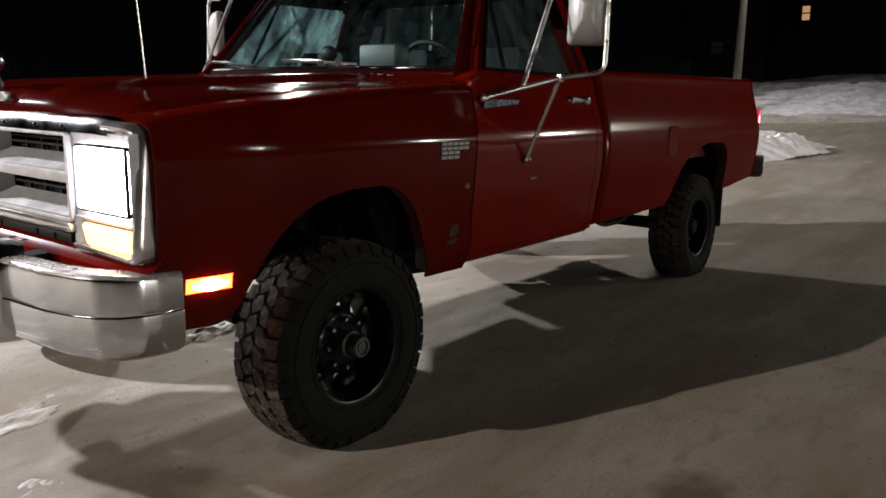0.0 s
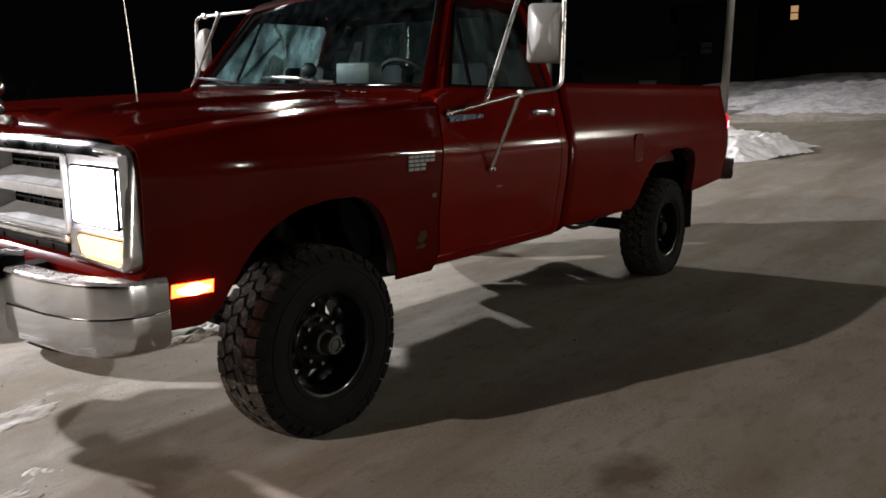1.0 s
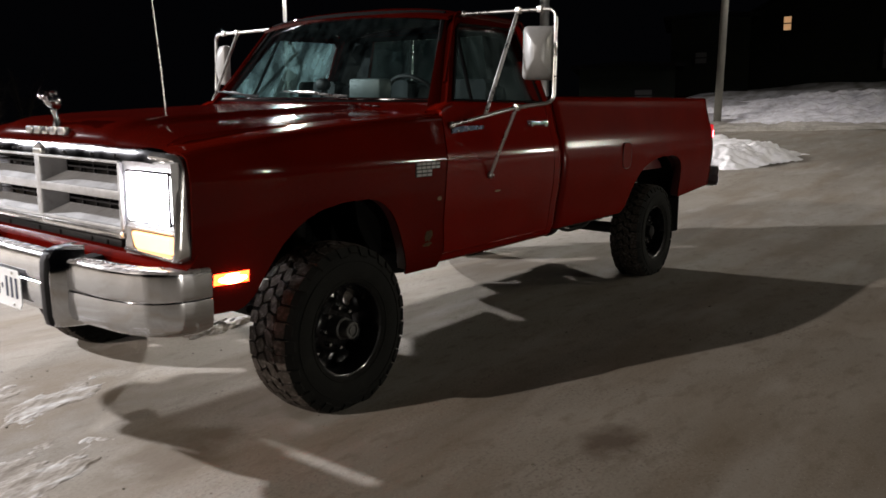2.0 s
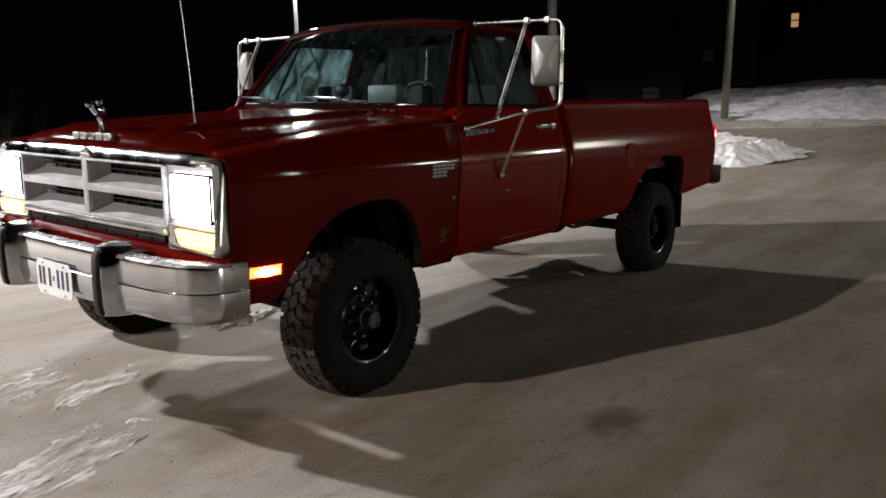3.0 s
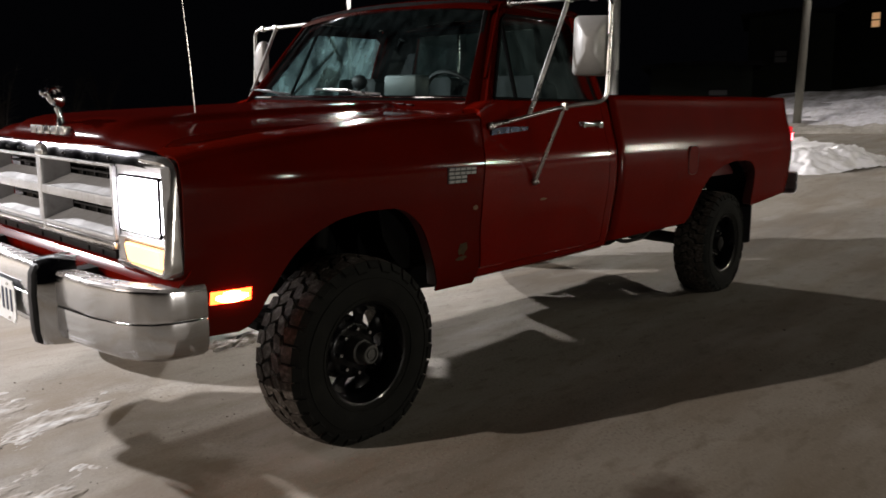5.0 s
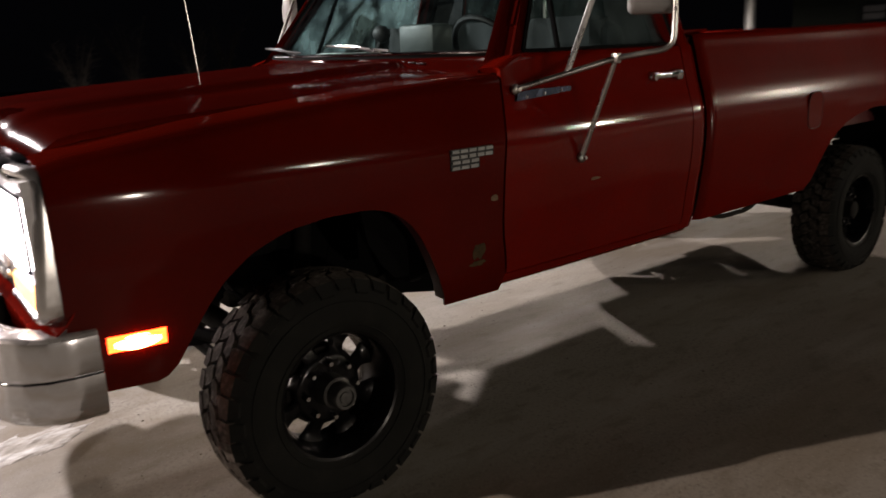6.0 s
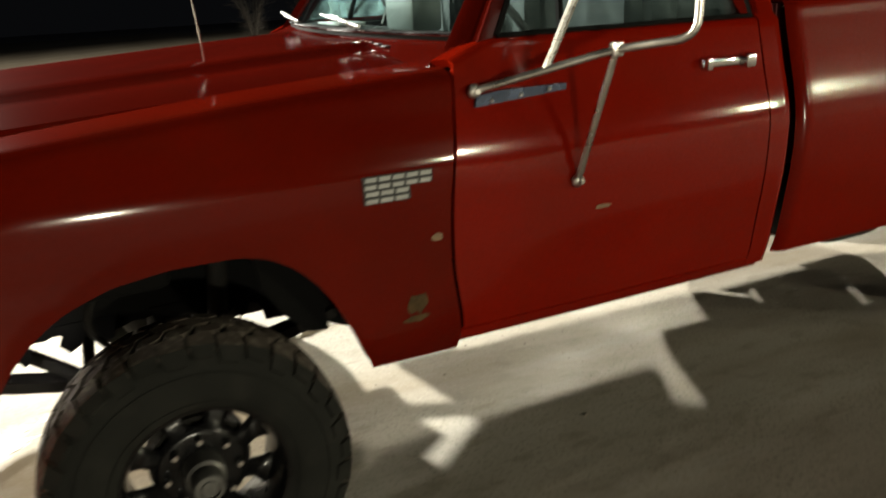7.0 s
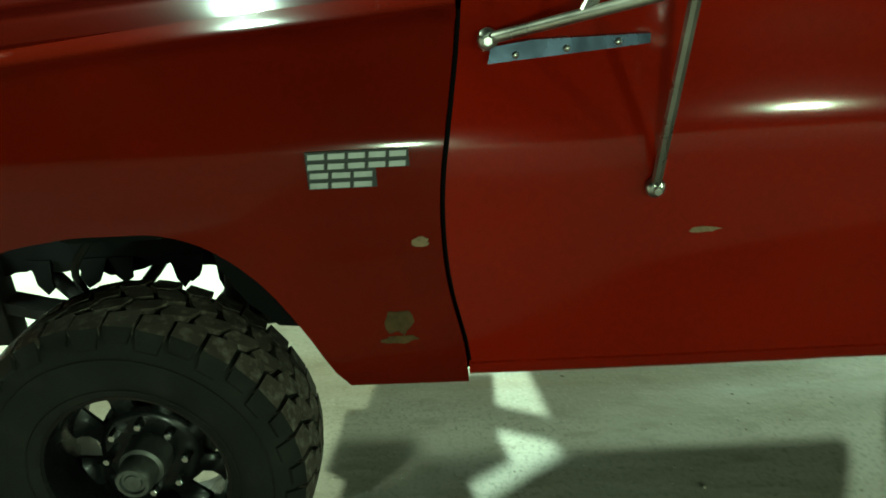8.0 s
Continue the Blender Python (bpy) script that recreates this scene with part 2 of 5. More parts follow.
def ground_material():
    """Salt-bleached asphalt with grit, tyre streaks, brown stains, and snow beyond the road."""
    m, n, l, b = material("salted_asphalt")
    co = n.new("ShaderNodeTexCoord")

    def noise_at(scale, detail, stretch=(1, 1, 1), turn=0.0):
        mp = n.new("ShaderNodeMapping")
        mp.inputs["Scale"].default_value = stretch
        mp.inputs["Rotation"].default_value = (0, 0, turn)
        l.new(co.outputs["Object"], mp.inputs["Vector"])
        t = n.new("ShaderNodeTexNoise")
        t.inputs["Scale"].default_value, t.inputs["Detail"].default_value = scale, detail
        l.new(mp.outputs[0], t.inputs["Vector"])
        return t.outputs["Fac"]

    def span(v, a, c, lo=0.0, hi=1.0):
        r = n.new("ShaderNodeMapRange")
        r.inputs["From Min"].default_value, r.inputs["From Max"].default_value = a, c
        r.inputs["To Min"].default_value, r.inputs["To Max"].default_value = lo, hi
        l.new(v, r.inputs["Value"])
        return r.outputs[0]

    def mix(f, a, c):
        x = n.new("ShaderNodeMix")
        x.data_type = "RGBA"
        l.new(f, x.inputs["Factor"])
        for v, k in ((a, "A"), (c, "B")):
            if isinstance(v, tuple):
                x.inputs[k].default_value = (*v, 1)
            else:
                l.new(v, x.inputs[k])
        return x.outputs["Result"]

    def math2(op, a, c):
        x = n.new("ShaderNodeMath")
        x.operation = op
        for v, k in ((a, 0), (c, 1)):
            if isinstance(v, (int, float)):
                x.inputs[k].default_value = v
            else:
                l.new(v, x.inputs[k])
        return x.outputs[0]

    broad = noise_at(0.35, 5)
    mid = noise_at(2.6, 7)
    grit = noise_at(70, 5)
    speck = noise_at(210, 2)
    streak = noise_at(0.9, 4, (0.25, 2.2, 1), 0.35)
    c = mix(span(broad, 0.3, 0.7), (0.20, 0.180, 0.150), (0.265, 0.242, 0.208))
    c = mix(span(mid, 0.45, 0.72, 0, 0.55), c, (0.31, 0.285, 0.25))
    c = mix(span(streak, 0.5, 0.68, 0, 0.45), c, (0.12, 0.105, 0.088))
    grit_zone = span(noise_at(1.7, 5), 0.36, 0.62, 0.25, 1.0)
    c = mix(math2("MULTIPLY", span(grit, 0.50, 0.70, 0, 0.7), grit_zone), c, (0.095, 0.080, 0.063))
    c = mix(span(speck, 0.66, 0.72, 0, 0.7), c, (0.045, 0.037, 0.03))
    sand = noise_at(1.3, 6, (0.35, 1.6, 1), -0.5)
    c = mix(span(sand, 0.46, 0.66, 0, 0.8), c, (0.165, 0.130, 0.090))
    clod = noise_at(11, 6, (0.6, 1.3, 1), 0.4)
    c = mix(span(clod, 0.54, 0.70, 0, 0.55), c, (0.135, 0.108, 0.078))
    salt = noise_at(1.9, 8, (0.4, 1.5, 1), 0.45)
    c = mix(span(salt, 0.56, 0.78, 0, 0.5), c, (0.40, 0.385, 0.36))
    pale = noise_at(130, 3)
    c = mix(span(pale, 0.62, 0.70, 0, 0.5), c, (0.40, 0.375, 0.34))
    # brown oil stain
    sep = n.new("ShaderNodeSeparateXYZ")
    l.new(co.outputs["Object"], sep.inputs[0])
    dx = math2("MULTIPLY", math2("SUBTRACT", sep.outputs[0], 0.31), 5.0)
    dy = math2("MULTIPLY", math2("SUBTRACT", sep.outputs[1], -2.01), 8.5)
    d2 = math2("ADD", math2("MULTIPLY", dx, dx), math2("MULTIPLY", dy, dy))
    d2 = math2("ADD", d2, math2("MULTIPLY", math2("SUBTRACT", noise_at(9, 5), 0.5), 2.4))
    c = mix(span(d2, 0.05, 1.1, 0.75, 0.0), c, (0.075, 0.05, 0.034))
    # sandy melt stains beside the packed snow
    for px, py, kx, ky, deep, tone in ((-0.80, 0.05, 1.5, 2.8, 0.55, (0.150, 0.112, 0.070)), (-0.55, 0.42, 2.6, 4.5, 0.5, (0.150, 0.112, 0.072)), (-0.66, -0.80, 3.4, 6.0, 0.75, (0.085, 0.062, 0.042)), (-1.0, -0.75, 1.6, 2.4, 0.4, (0.160, 0.125, 0.085)), (14.5, 2.3, 0.5, 1.6, 0.6, (0.12, 0.10, 0.075))):
        ex = math2("MULTIPLY", math2("SUBTRACT", sep.outputs[0], px), kx)
        ey = math2("MULTIPLY", math2("SUBTRACT", sep.outputs[1], py), ky)
        e2 = math2("ADD", math2("ADD", math2("MULTIPLY", ex, ex), math2("MULTIPLY", ey, ey)), math2("MULTIPLY", math2("SUBTRACT", noise_at(6 if kx > 1 else 1.5, 7), 0.5), 4.5))
        c = mix(span(e2, 0.0, 1.3, deep, 0.0), c, tone)
    # snow beyond the far edge of the road
    s = math2("ADD", math2("MULTIPLY", sep.outputs[0], 0.96), math2("MULTIPLY", sep.outputs[1], 0.28))
    s = math2("ADD", s, math2("MULTIPLY", math2("SUBTRACT", noise_at(0.9, 6), 0.5), 3.0))
    bank = mix(span(noise_at(0.8, 7, (1, 2.5, 1)), 0.36, 0.60), (0.11, 0.105, 0.10), (0.33, 0.33, 0.36))
    c = mix(span(s, 22.0, 22.8), c, bank)
    l.new(c, b.inputs["Base Color"])
    l.new(span(mid, 0.3, 0.7, 0.72, 0.9), b.inputs["Roughness"])
    h = math2("ADD", math2("ADD", math2("MULTIPLY", grit, 0.2), math2("MULTIPLY", clod, 1.0)), math2("MULTIPLY", mid, 1.0))
    bp = n.new("ShaderNodeBump")
    bp.inputs["Strength"].default_value, bp.inputs["Distance"].default_value = 0.35, 0.010
    l.new(h, bp.inputs["Height"])
    l.new(bp.outputs[0], b.inputs["Normal"])
    return m


ASPHALT = ground_material()


# ---------------------------------------------------------------- mesh helpers
def part(name, bm, mat, parent=None, label="", angle=38):
    bm.normal_update()
    for e in bm.edges:
        if len(e.link_faces) == 2:
            e.smooth = e.calc_face_angle(0) < radians(angle)
    for f in bm.faces:
        f.smooth = True
    me = bpy.data.meshes.new(name)
    bm.to_mesh(me)
    bm.free()
    me.materials.append(mat)
    ob = new(name, me)
    ob.parent = parent
    if label:
        tagged(ob, label)
    return ob


def again(ob, m, parent):
    """One more part on the same mesh."""
    o = new(ob.name.split(".")[0], ob.data)
    o.parent, o.matrix_basis = parent, m
    if "label" in ob:
        o["label"] = ob["label"]
    return o


def sheet(bm, rows, out=None, thick=0.0, closed=False):
    """A grid of quads over rows of points; out: a way its faces should look; thick: its thickness, inwards."""
    vs = [[bm.verts.new(p) for p in r] for r in rows]
    fs = []
    k = len(rows[0])
    for a, b in zip(vs, vs[1:]):
        for j in range(k if closed else k - 1):
            q = [a[j], a[(j + 1) % k], b[(j + 1) % k], b[j]]
            if (q[0].co - q[1].co).length + (q[2].co - q[3].co).length < 1e-6:
                continue
            fs.append(bm.faces.new(q))
    bm.normal_update()
    if out is not None:
        tot = sum((f.normal * f.calc_area() for f in fs), Vector())
        if tot.dot(Vector(out)) < 0:
            bmesh.ops.reverse_faces(bm, faces=fs)
            bm.normal_update()
    if thick:
        bmesh.ops.solidify(bm, geom=fs, thickness=thick)
    return fs


def box(bm, lo, hi, bevel=0.0, m=None, seg=2):
    c, s = (Vector(lo) + Vector(hi)) / 2, Vector(hi) - Vector(lo)
    r = bmesh.ops.create_cube(bm, size=1, matrix=Matrix.Translation(c) @ Matrix.Diagonal((*s, 1)))
    vs = r["verts"]
    if bevel:
        es = list({e for v in vs for e in v.link_edges})
        r2 = bmesh.ops.bevel(bm, geom=es, offset=bevel, segments=seg, profile=0.5, affect="EDGES")
        vs = list({v for f in r2["faces"] for v in f.verts} | {v for v in vs if v.is_valid})
    if m is not None:
        bmesh.ops.transform(bm, matrix=m, verts=vs)
    return vs


def tube(bm, pts, r, seg=10, cap=True):
    """A round bar along a line of points."""
    pts = [Vector(p) for p in pts]
    rows = []
    n0 = None
    for i, p in enumerate(pts):
        d = (pts[min(i + 1, len(pts) - 1)] - pts[max(i - 1, 0)]).normalized()
        if n0 is None:
            n0 = d.orthogonal().normalized()
        n0 = (n0 - d * n0.dot(d)).normalized()
        b0 = d.cross(n0)
        rr = r[i] if isinstance(r, (list, tuple)) else r
        rows.append([p + rr * (math.cos(a) * n0 + math.sin(a) * b0) for a in (2 * math.pi * k / seg for k in range(seg))])
    fs = sheet(bm, rows, closed=True)
    if cap:
        for row in (rows[0], rows[-1]):
            bmesh.ops.contextual_create(bm, geom=[min(bm.verts, key=lambda v: (v.co - q).length_squared) for q in row])
    bmesh.ops.recalc_face_normals(bm, faces=bm.faces[:])
    return fs


def rounded(pts, r, n=5):
    """A line of points with its corners rounded."""
    pts = [Vector(p) for p in pts]
    out = [pts[0]]
    for a, b, c in zip(pts, pts[1:], pts[2:]):
        u, v = (a - b), (c - b)
        k = min(r, u.length * 0.45, v.length * 0.45)
        p, q = b + u.normalized() * k, b + v.normalized() * k
        for i in range(n + 1):
            t = i / n
            out.append((1 - t) ** 2 * p + 2 * t * (1 - t) * b + t * t * q)
    out.append(pts[-1])
    return out


def lathe(bm, prof, seg=48, axis="y"):
    """Turns a profile of (along, radius) round the y axis."""
    rows = []
    for a, r in prof:
        rows.append([(r * math.cos(t), a, r * math.sin(t)) for t in (2 * math.pi * k / seg for k in range(seg))])
    fs = sheet(bm, rows, closed=True)
    bmesh.ops.recalc_face_normals(bm, faces=fs)
    return fs


def curve_at(table, v):
    """Smooth reading of a table of (key, value)."""
    if v <= table[0][0]:
        return table[0][1]
    for i in range(len(table) - 1):
        (a, p), (b, q) = table[i], table[i + 1]
        if v <= b:
            t = (v - a) / (b - a)
            return p + (q - p) * t
    return table[-1][1]


def prism(bm, outline, lo, hi, axis=0):
    """An outline in two coordinates, drawn out along the third."""
    def at(u, v, w):
        return {0: (w, u, v), 1: (u, w, v), 2: (u, v, w)}[axis]
    a = [bm.verts.new(at(u, v, lo)) for u, v in outline]
    b = [bm.verts.new(at(u, v, hi)) for u, v in outline]
    fs = [bm.faces.new(a), bm.faces.new(b[::-1])]
    k = len(a)
    for i in range(k):
        fs.append(bm.faces.new((a[i], b[i], b[(i + 1) % k], a[(i + 1) % k])))
    bmesh.ops.recalc_face_normals(bm, faces=fs)
    return fs


def loop_frame(bm, outer, inner, depth, way=(1, 0, 0)):
    """A flat ring between two outlines of as many points, with a depth."""
    fs = sheet(bm, [outer + outer[:1], inner + inner[:1]], out=way, thick=depth)
    bmesh.ops.recalc_face_normals(bm, faces=bm.faces[:])
    return fs


# ---------------------------------------------------------------- ground
def rise(x, y):
    s = 0.96 * x + 0.28 * y
    h = curve_at(((5, 0.0), (9, 0.12), (13, 0.35), (19, 0.70), (22, 0.83), (23.2, 1.10), (28, 2.32), (45, 2.6), (400, 2.8)), s)
    # the bank beyond the road dies away towards the sheds
    fade = min(1.0, max(0.0, (y - 6.6) / 2.6))
    return h - max(0.0, h - 0.83) * fade * fade * (3 - 2 * fade)


def build_ground():
    bm = bmesh.new()
    xs = [-400, -150, -60, -30, -15, -8, -4] + [-3 + 0.75 * i for i in range(60)] + [45, 55, 80, 150, 400]
    ys = [-400, -150, -60, -30, -16, -9] + [-7 + 1.0 * i for i in range(36)] + [32, 40, 60, 150, 400]
    rows = []
    for x in xs:
        rows.append([(x, y, rise(x, y) + (0.05 * noise.noise((x * 0.5, y * 0.5, 3)) if 0.96 * x + 0.28 * y > 8 else 0)
                      + (0.35 * noise.noise((x * 0.3, y * 0.3, 7)) if 0.96 * x + 0.28 * y > 24 else 0)) for y in ys])
    sheet(bm, rows, (0, 0, 1))
    tagged(part("ground", bm, ASPHALT), "salt-stained asphalt lot with grit and brown stains", "ground", kind="structure")


build_ground()


def snow_mound(name, x, y, sx, sy, height, turn, rough, label, category, mat, seed, n=40, power=1.0, freq=1.0, ragged=0.55, streak=1.0):
    """A lumpy heap or crust of snow lying on the ground."""
    bm = bmesh.new()
    ca, sa = math.cos(radians(turn)), math.sin(radians(turn))
    rows = []
    for i in range(n + 1):
        row = []
        for j in range(n + 1):
            u, v = 2 * i / n - 1, 2 * j / n - 1
            edge = 1 - (u * u + v * v) + ragged * noise.fractal((u * 2.1 + seed, v * 2.1, seed), 0.8, 2.0, 5)
            h = max(0.0, min(1.0, edge * 1.4)) ** power
            lump = 1 + rough * noise.fractal((u * sx * freq / streak + seed, v * sy * freq, seed * 2), 1.0, 2.0, 4)
            px, py = x + ca * u * sx - sa * v * sy, y + sa * u * sx + ca * v * sy
            row.append((px, py, rise(px, py) + h * height * max(0.05, lump) - (0.02 if h <= 0 else 0.0) - 0.003))
        rows.append(row)
    sheet(bm, rows, (0, 0, 1))
    dead = [f for f in bm.faces if all(v.co.z < rise(v.co.x, v.co.y) - 0.015 for v in f.verts)]
    bmesh.ops.delete(bm, geom=dead, context="FACES")
    return tagged(part(name, bm, mat, angle=80), label, category)


snow_mound("snow_heap", 13.3, 2.75, 2.9, 2.2, 0.34, -20, 0.16, "ploughed heap of white snow at the lot's edge", "snow", CLEANSNOW, 3.1, 150, 1.35, 2.2, 0.5)
snow_mound("snow_bank", 25.9, -2.6, 2.2, 9.0, 0.26, 16, 0.6, "long dirty snow bank beyond the road", "snow bank", SNOW, 5.7, 150, 0.7, 2.3)
snow_mound("snow_bank", 22.55, 1.45, 0.75, 14.0, 0.13, 16, 0.9, "low ridge of dirty snow along the road edge", "snow bank", DIRTYSNOW, 7.2, 150, 0.7, 1.6)
snow_mound("snow_bank", 6.5, 16.0, 9.0, 7.5, 0.40, 20, 0.5, "broad grey snow bank at the lot's back edge", "snow bank", DIMSNOW, 8.4, 110, 0.6, 0.9)
snow_mound("snow_patch", -1.10, 0.36, 0.44, 0.22, 0.0060, 20, 0.55, "thin crust of packed white snow on asphalt", "snow patch", SLUSH, 1.3, 150, 1.0, 17, 0.8, 1.8)
snow_mound("snow_patch", -0.68, 0.10, 0.34, 0.13, 0.0055, 25, 0.55, "thin ridged strip of sandy packed snow on asphalt", "snow patch", SLUSH, 2.6, 150, 1.0, 17, 0.8, 1.8)
snow_mound("snow_patch", -1.20, -0.60, 0.44, 0.19, 0.0062, 25, 0.6, "thin ridged patch of packed snow on asphalt", "snow patch", SLUSH, 4.2, 150, 1.0, 17, 0.8, 1.8)
snow_mound("snow_patch", 0.50, 0.53, 0.30, 0.09, 0.020, 14, 0.9, "small lump of packed snow under the truck", "snow patch", SLUSH, 6.9, 70, 0.8, 14, 1.1)


def build_grit():
    """Loose stones strewn on the asphalt near the truck."""
    bm = bmesh.new()
    rng = random.Random(4)
    for k in range(900):
        x, y = rng.uniform(-1.9, 2.6), rng.uniform(-2.6, 0.9)
        r = rng.uniform(0.0012, 0.0032) if k % 15 else rng.uniform(0.0035, 0.0065)
        bmesh.ops.create_icosphere(bm, subdivisions=1, radius=r, matrix=Matrix.Translation((x, y, r * 0.35)) @ Matrix.Rotation(rng.uniform(0, 6), 4, "Z") @ Matrix.Diagonal((1.3, 0.8, 0.6, 1)))
    tagged(part("grit", bm, STONE), "scattered dark grit on the asphalt", "grit", kind="stuff")


build_grit()

# ---------------------------------------------------------------- the pickup truck
truck = new("pickup_truck")
truck.matrix_basis = pose(0, 0.028, 0.012, 1.9, 0, 0)
tagged(truck, "old dark red pickup truck with chrome bumper, lights on", "truck")

PROFILE = ((0.45, 0.90), (0.51, 0.945), (0.535, 0.955), (0.55, 0.966), (0.62, 0.974), (0.72, 0.986), (0.80, 0.998), (0.88, 1.003), (0.94, 1.0035), (0.98, 1.003),
           (1.0, 1.0015), (1.015, 0.999), (1.03, 0.9945), (1.06, 0.986), (1.12, 0.966), (1.18, 0.949), (1.23, 0.935), (1.26, 0.926), (1.34, 0.905))


def half_width(x, z):
    # the shoulder crease is sharp over the badge and softer along the door and bed
    k = max(0.0, min(1.0, (x + 0.2) / 0.6))
    soft = 0.016 - 0.006 * k if x < 0.665 else 0.028 if x < 1.77 else 0.075
    w = sum(curve_at(PROFILE, z - 0.004 * (1 - k) + d * soft) for d in (-1, -0.5, 0.0, 0.5, 1)) / 5
    w -= 0.010 * (x - 0.75) ** 2 if x < 1.77 else 0.006 * (x - 3.0) ** 2
    w += 0.0014 * noise.noise((x * 1.7, z * 2.4, 5.0)) + 0.0006 * noise.noise((x * 4.5, z * 5.0, 8.0))
    w += 0.003 * math.exp(-((x - 0.86) / 0.13) ** 2 - ((z - 0.93) / 0.05) ** 2)
    if x < -0.25:
        k = min(1.0, (-0.25 - x) / 0.42)
        w -= 0.045 * k ** 1.7
    return w


FENDER_TOP = ((-0.68, 1.075), (-0.60, 1.095), (-0.3, 1.135), (0.2, 1.18), (0.7, 1.215))
FRONT_ARCH = ((-0.67, 0.512), (-0.47, 0.508), (-0.445, 0.520), (-0.42, 0.553), (-0.40, 0.590), (-0.36, 0.66), (-0.30, 0.745), (-0.22, 0.81), (-0.12, 0.85), (0.0, 0.868), (0.15, 0.868),
              (0.22, 0.845), (0.28, 0.80), (0.335, 0.73), (0.385, 0.625), (0.44, 0.494), (0.7, 0.492))
REAR_ARCH = ((1.79, 0.545), (2.655, 0.555), (2.69, 0.59), (2.745, 0.69), (2.80, 0.765), (2.87, 0.82), (2.95, 0.86), (3.06, 0.89), (3.22, 0.912), (3.42, 0.912), (3.53, 0.90), (3.60, 0.87),
             (3.645, 0.82), (3.665, 0.72), (3.675, 0.59), (3.70, 0.578), (4.45, 0.632))


def spread(a, b, extra, step):
    xs = [a + (b - a) * i / max(1, round((b - a) / step)) for i in range(max(1, round((b - a) / step)) + 1)]
    xs += [e for e in extra if a < e < b]
    xs = sorted(set(round(v, 4) for v in xs))
    out = [xs[0]]
    for v in xs[1:]:
        if v - out[-1] > 0.006:
            out.append(v)
    return out


def levels(lo, hi, n):
    """Heights up a panel, closer together over the crease."""
    a, b = 0.965, min(1.075, (0.965 + hi) / 2)
    p, q = n // 3, 2 * n // 3
    return [lo + (a - lo) * i / p for i in range(p)] + [a + (b - a) * i / (q - p) for i in range(q - p)] + [b + (hi - b) * i / (n - q) for i in range(n - q + 1)]


SEAM = ((0.50, 0.012), (0.60, 0.011), (0.70, -0.012), (0.80, -0.022), (0.93, -0.020), (1.05, 0.0), (1.17, 0.019), (1.27, 0.026))


def seam(z):
    """How far the gap between wing and door bows back at a height."""
    return sum(curve_at(SEAM, z + d) for d in (-0.05, -0.025, 0.0, 0.025, 0.05)) / 5


def front_arch(x):
    """Height of the wheel opening's edge, rounded over its crown."""
    if not -0.385 < x < 0.36:
        return curve_at(FRONT_ARCH, x)
    return sum(curve_at(FRONT_ARCH, x + d) for d in (-0.024, -0.012, 0.0, 0.012, 0.024)) / 5


def build_fender(side):
    bm = bmesh.new()
    rows = []
    for x in spread(-0.66, 0.662, [k for k, _ in FRONT_ARCH], 0.022):
        lo, hi = front_arch(x), curve_at(FENDER_TOP, x)
        k = max(0.0, (x - 0.42) / 0.242) ** 2
        row = [(x + k * seam(z), side * half_width(x, z), z) for z in levels(lo, hi - 0.03, 44)]
        w = half_width(x, hi - 0.03)
        x += k * seam(hi)
        row += [(x, side * (w - 0.006), hi - 0.016), (x, side * (w - 0.022), hi - 0.005), (x, side * (w - 0.05), hi + 0.001), (x, side * (w - 0.11), hi + 0.004), (x, side * 0.752, hi + 0.006)]
        rows.append(row)
    sheet(bm, rows, (0, side, 0), 0.008)
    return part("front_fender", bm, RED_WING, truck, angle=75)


def build_lip(side, table, lo, hi, name):
    """The turned-in edge round a wheel opening."""
    bm = bmesh.new()
    rows = []
    for x in spread(lo, hi, [k for k, _ in table], 0.022):
        z = front_arch(x) if table is FRONT_ARCH else curve_at(table, x)
        w = half_width(x, z)
        rows.append([(x, side * (w - 0.004), z + 0.002), (x, side * (w - 0.05), z + 0.004), (x, side * (w - 0.055), z + 0.03)])
    sheet(bm, rows, None, 0.004)
    part(name, bm, RED_DARK, truck)


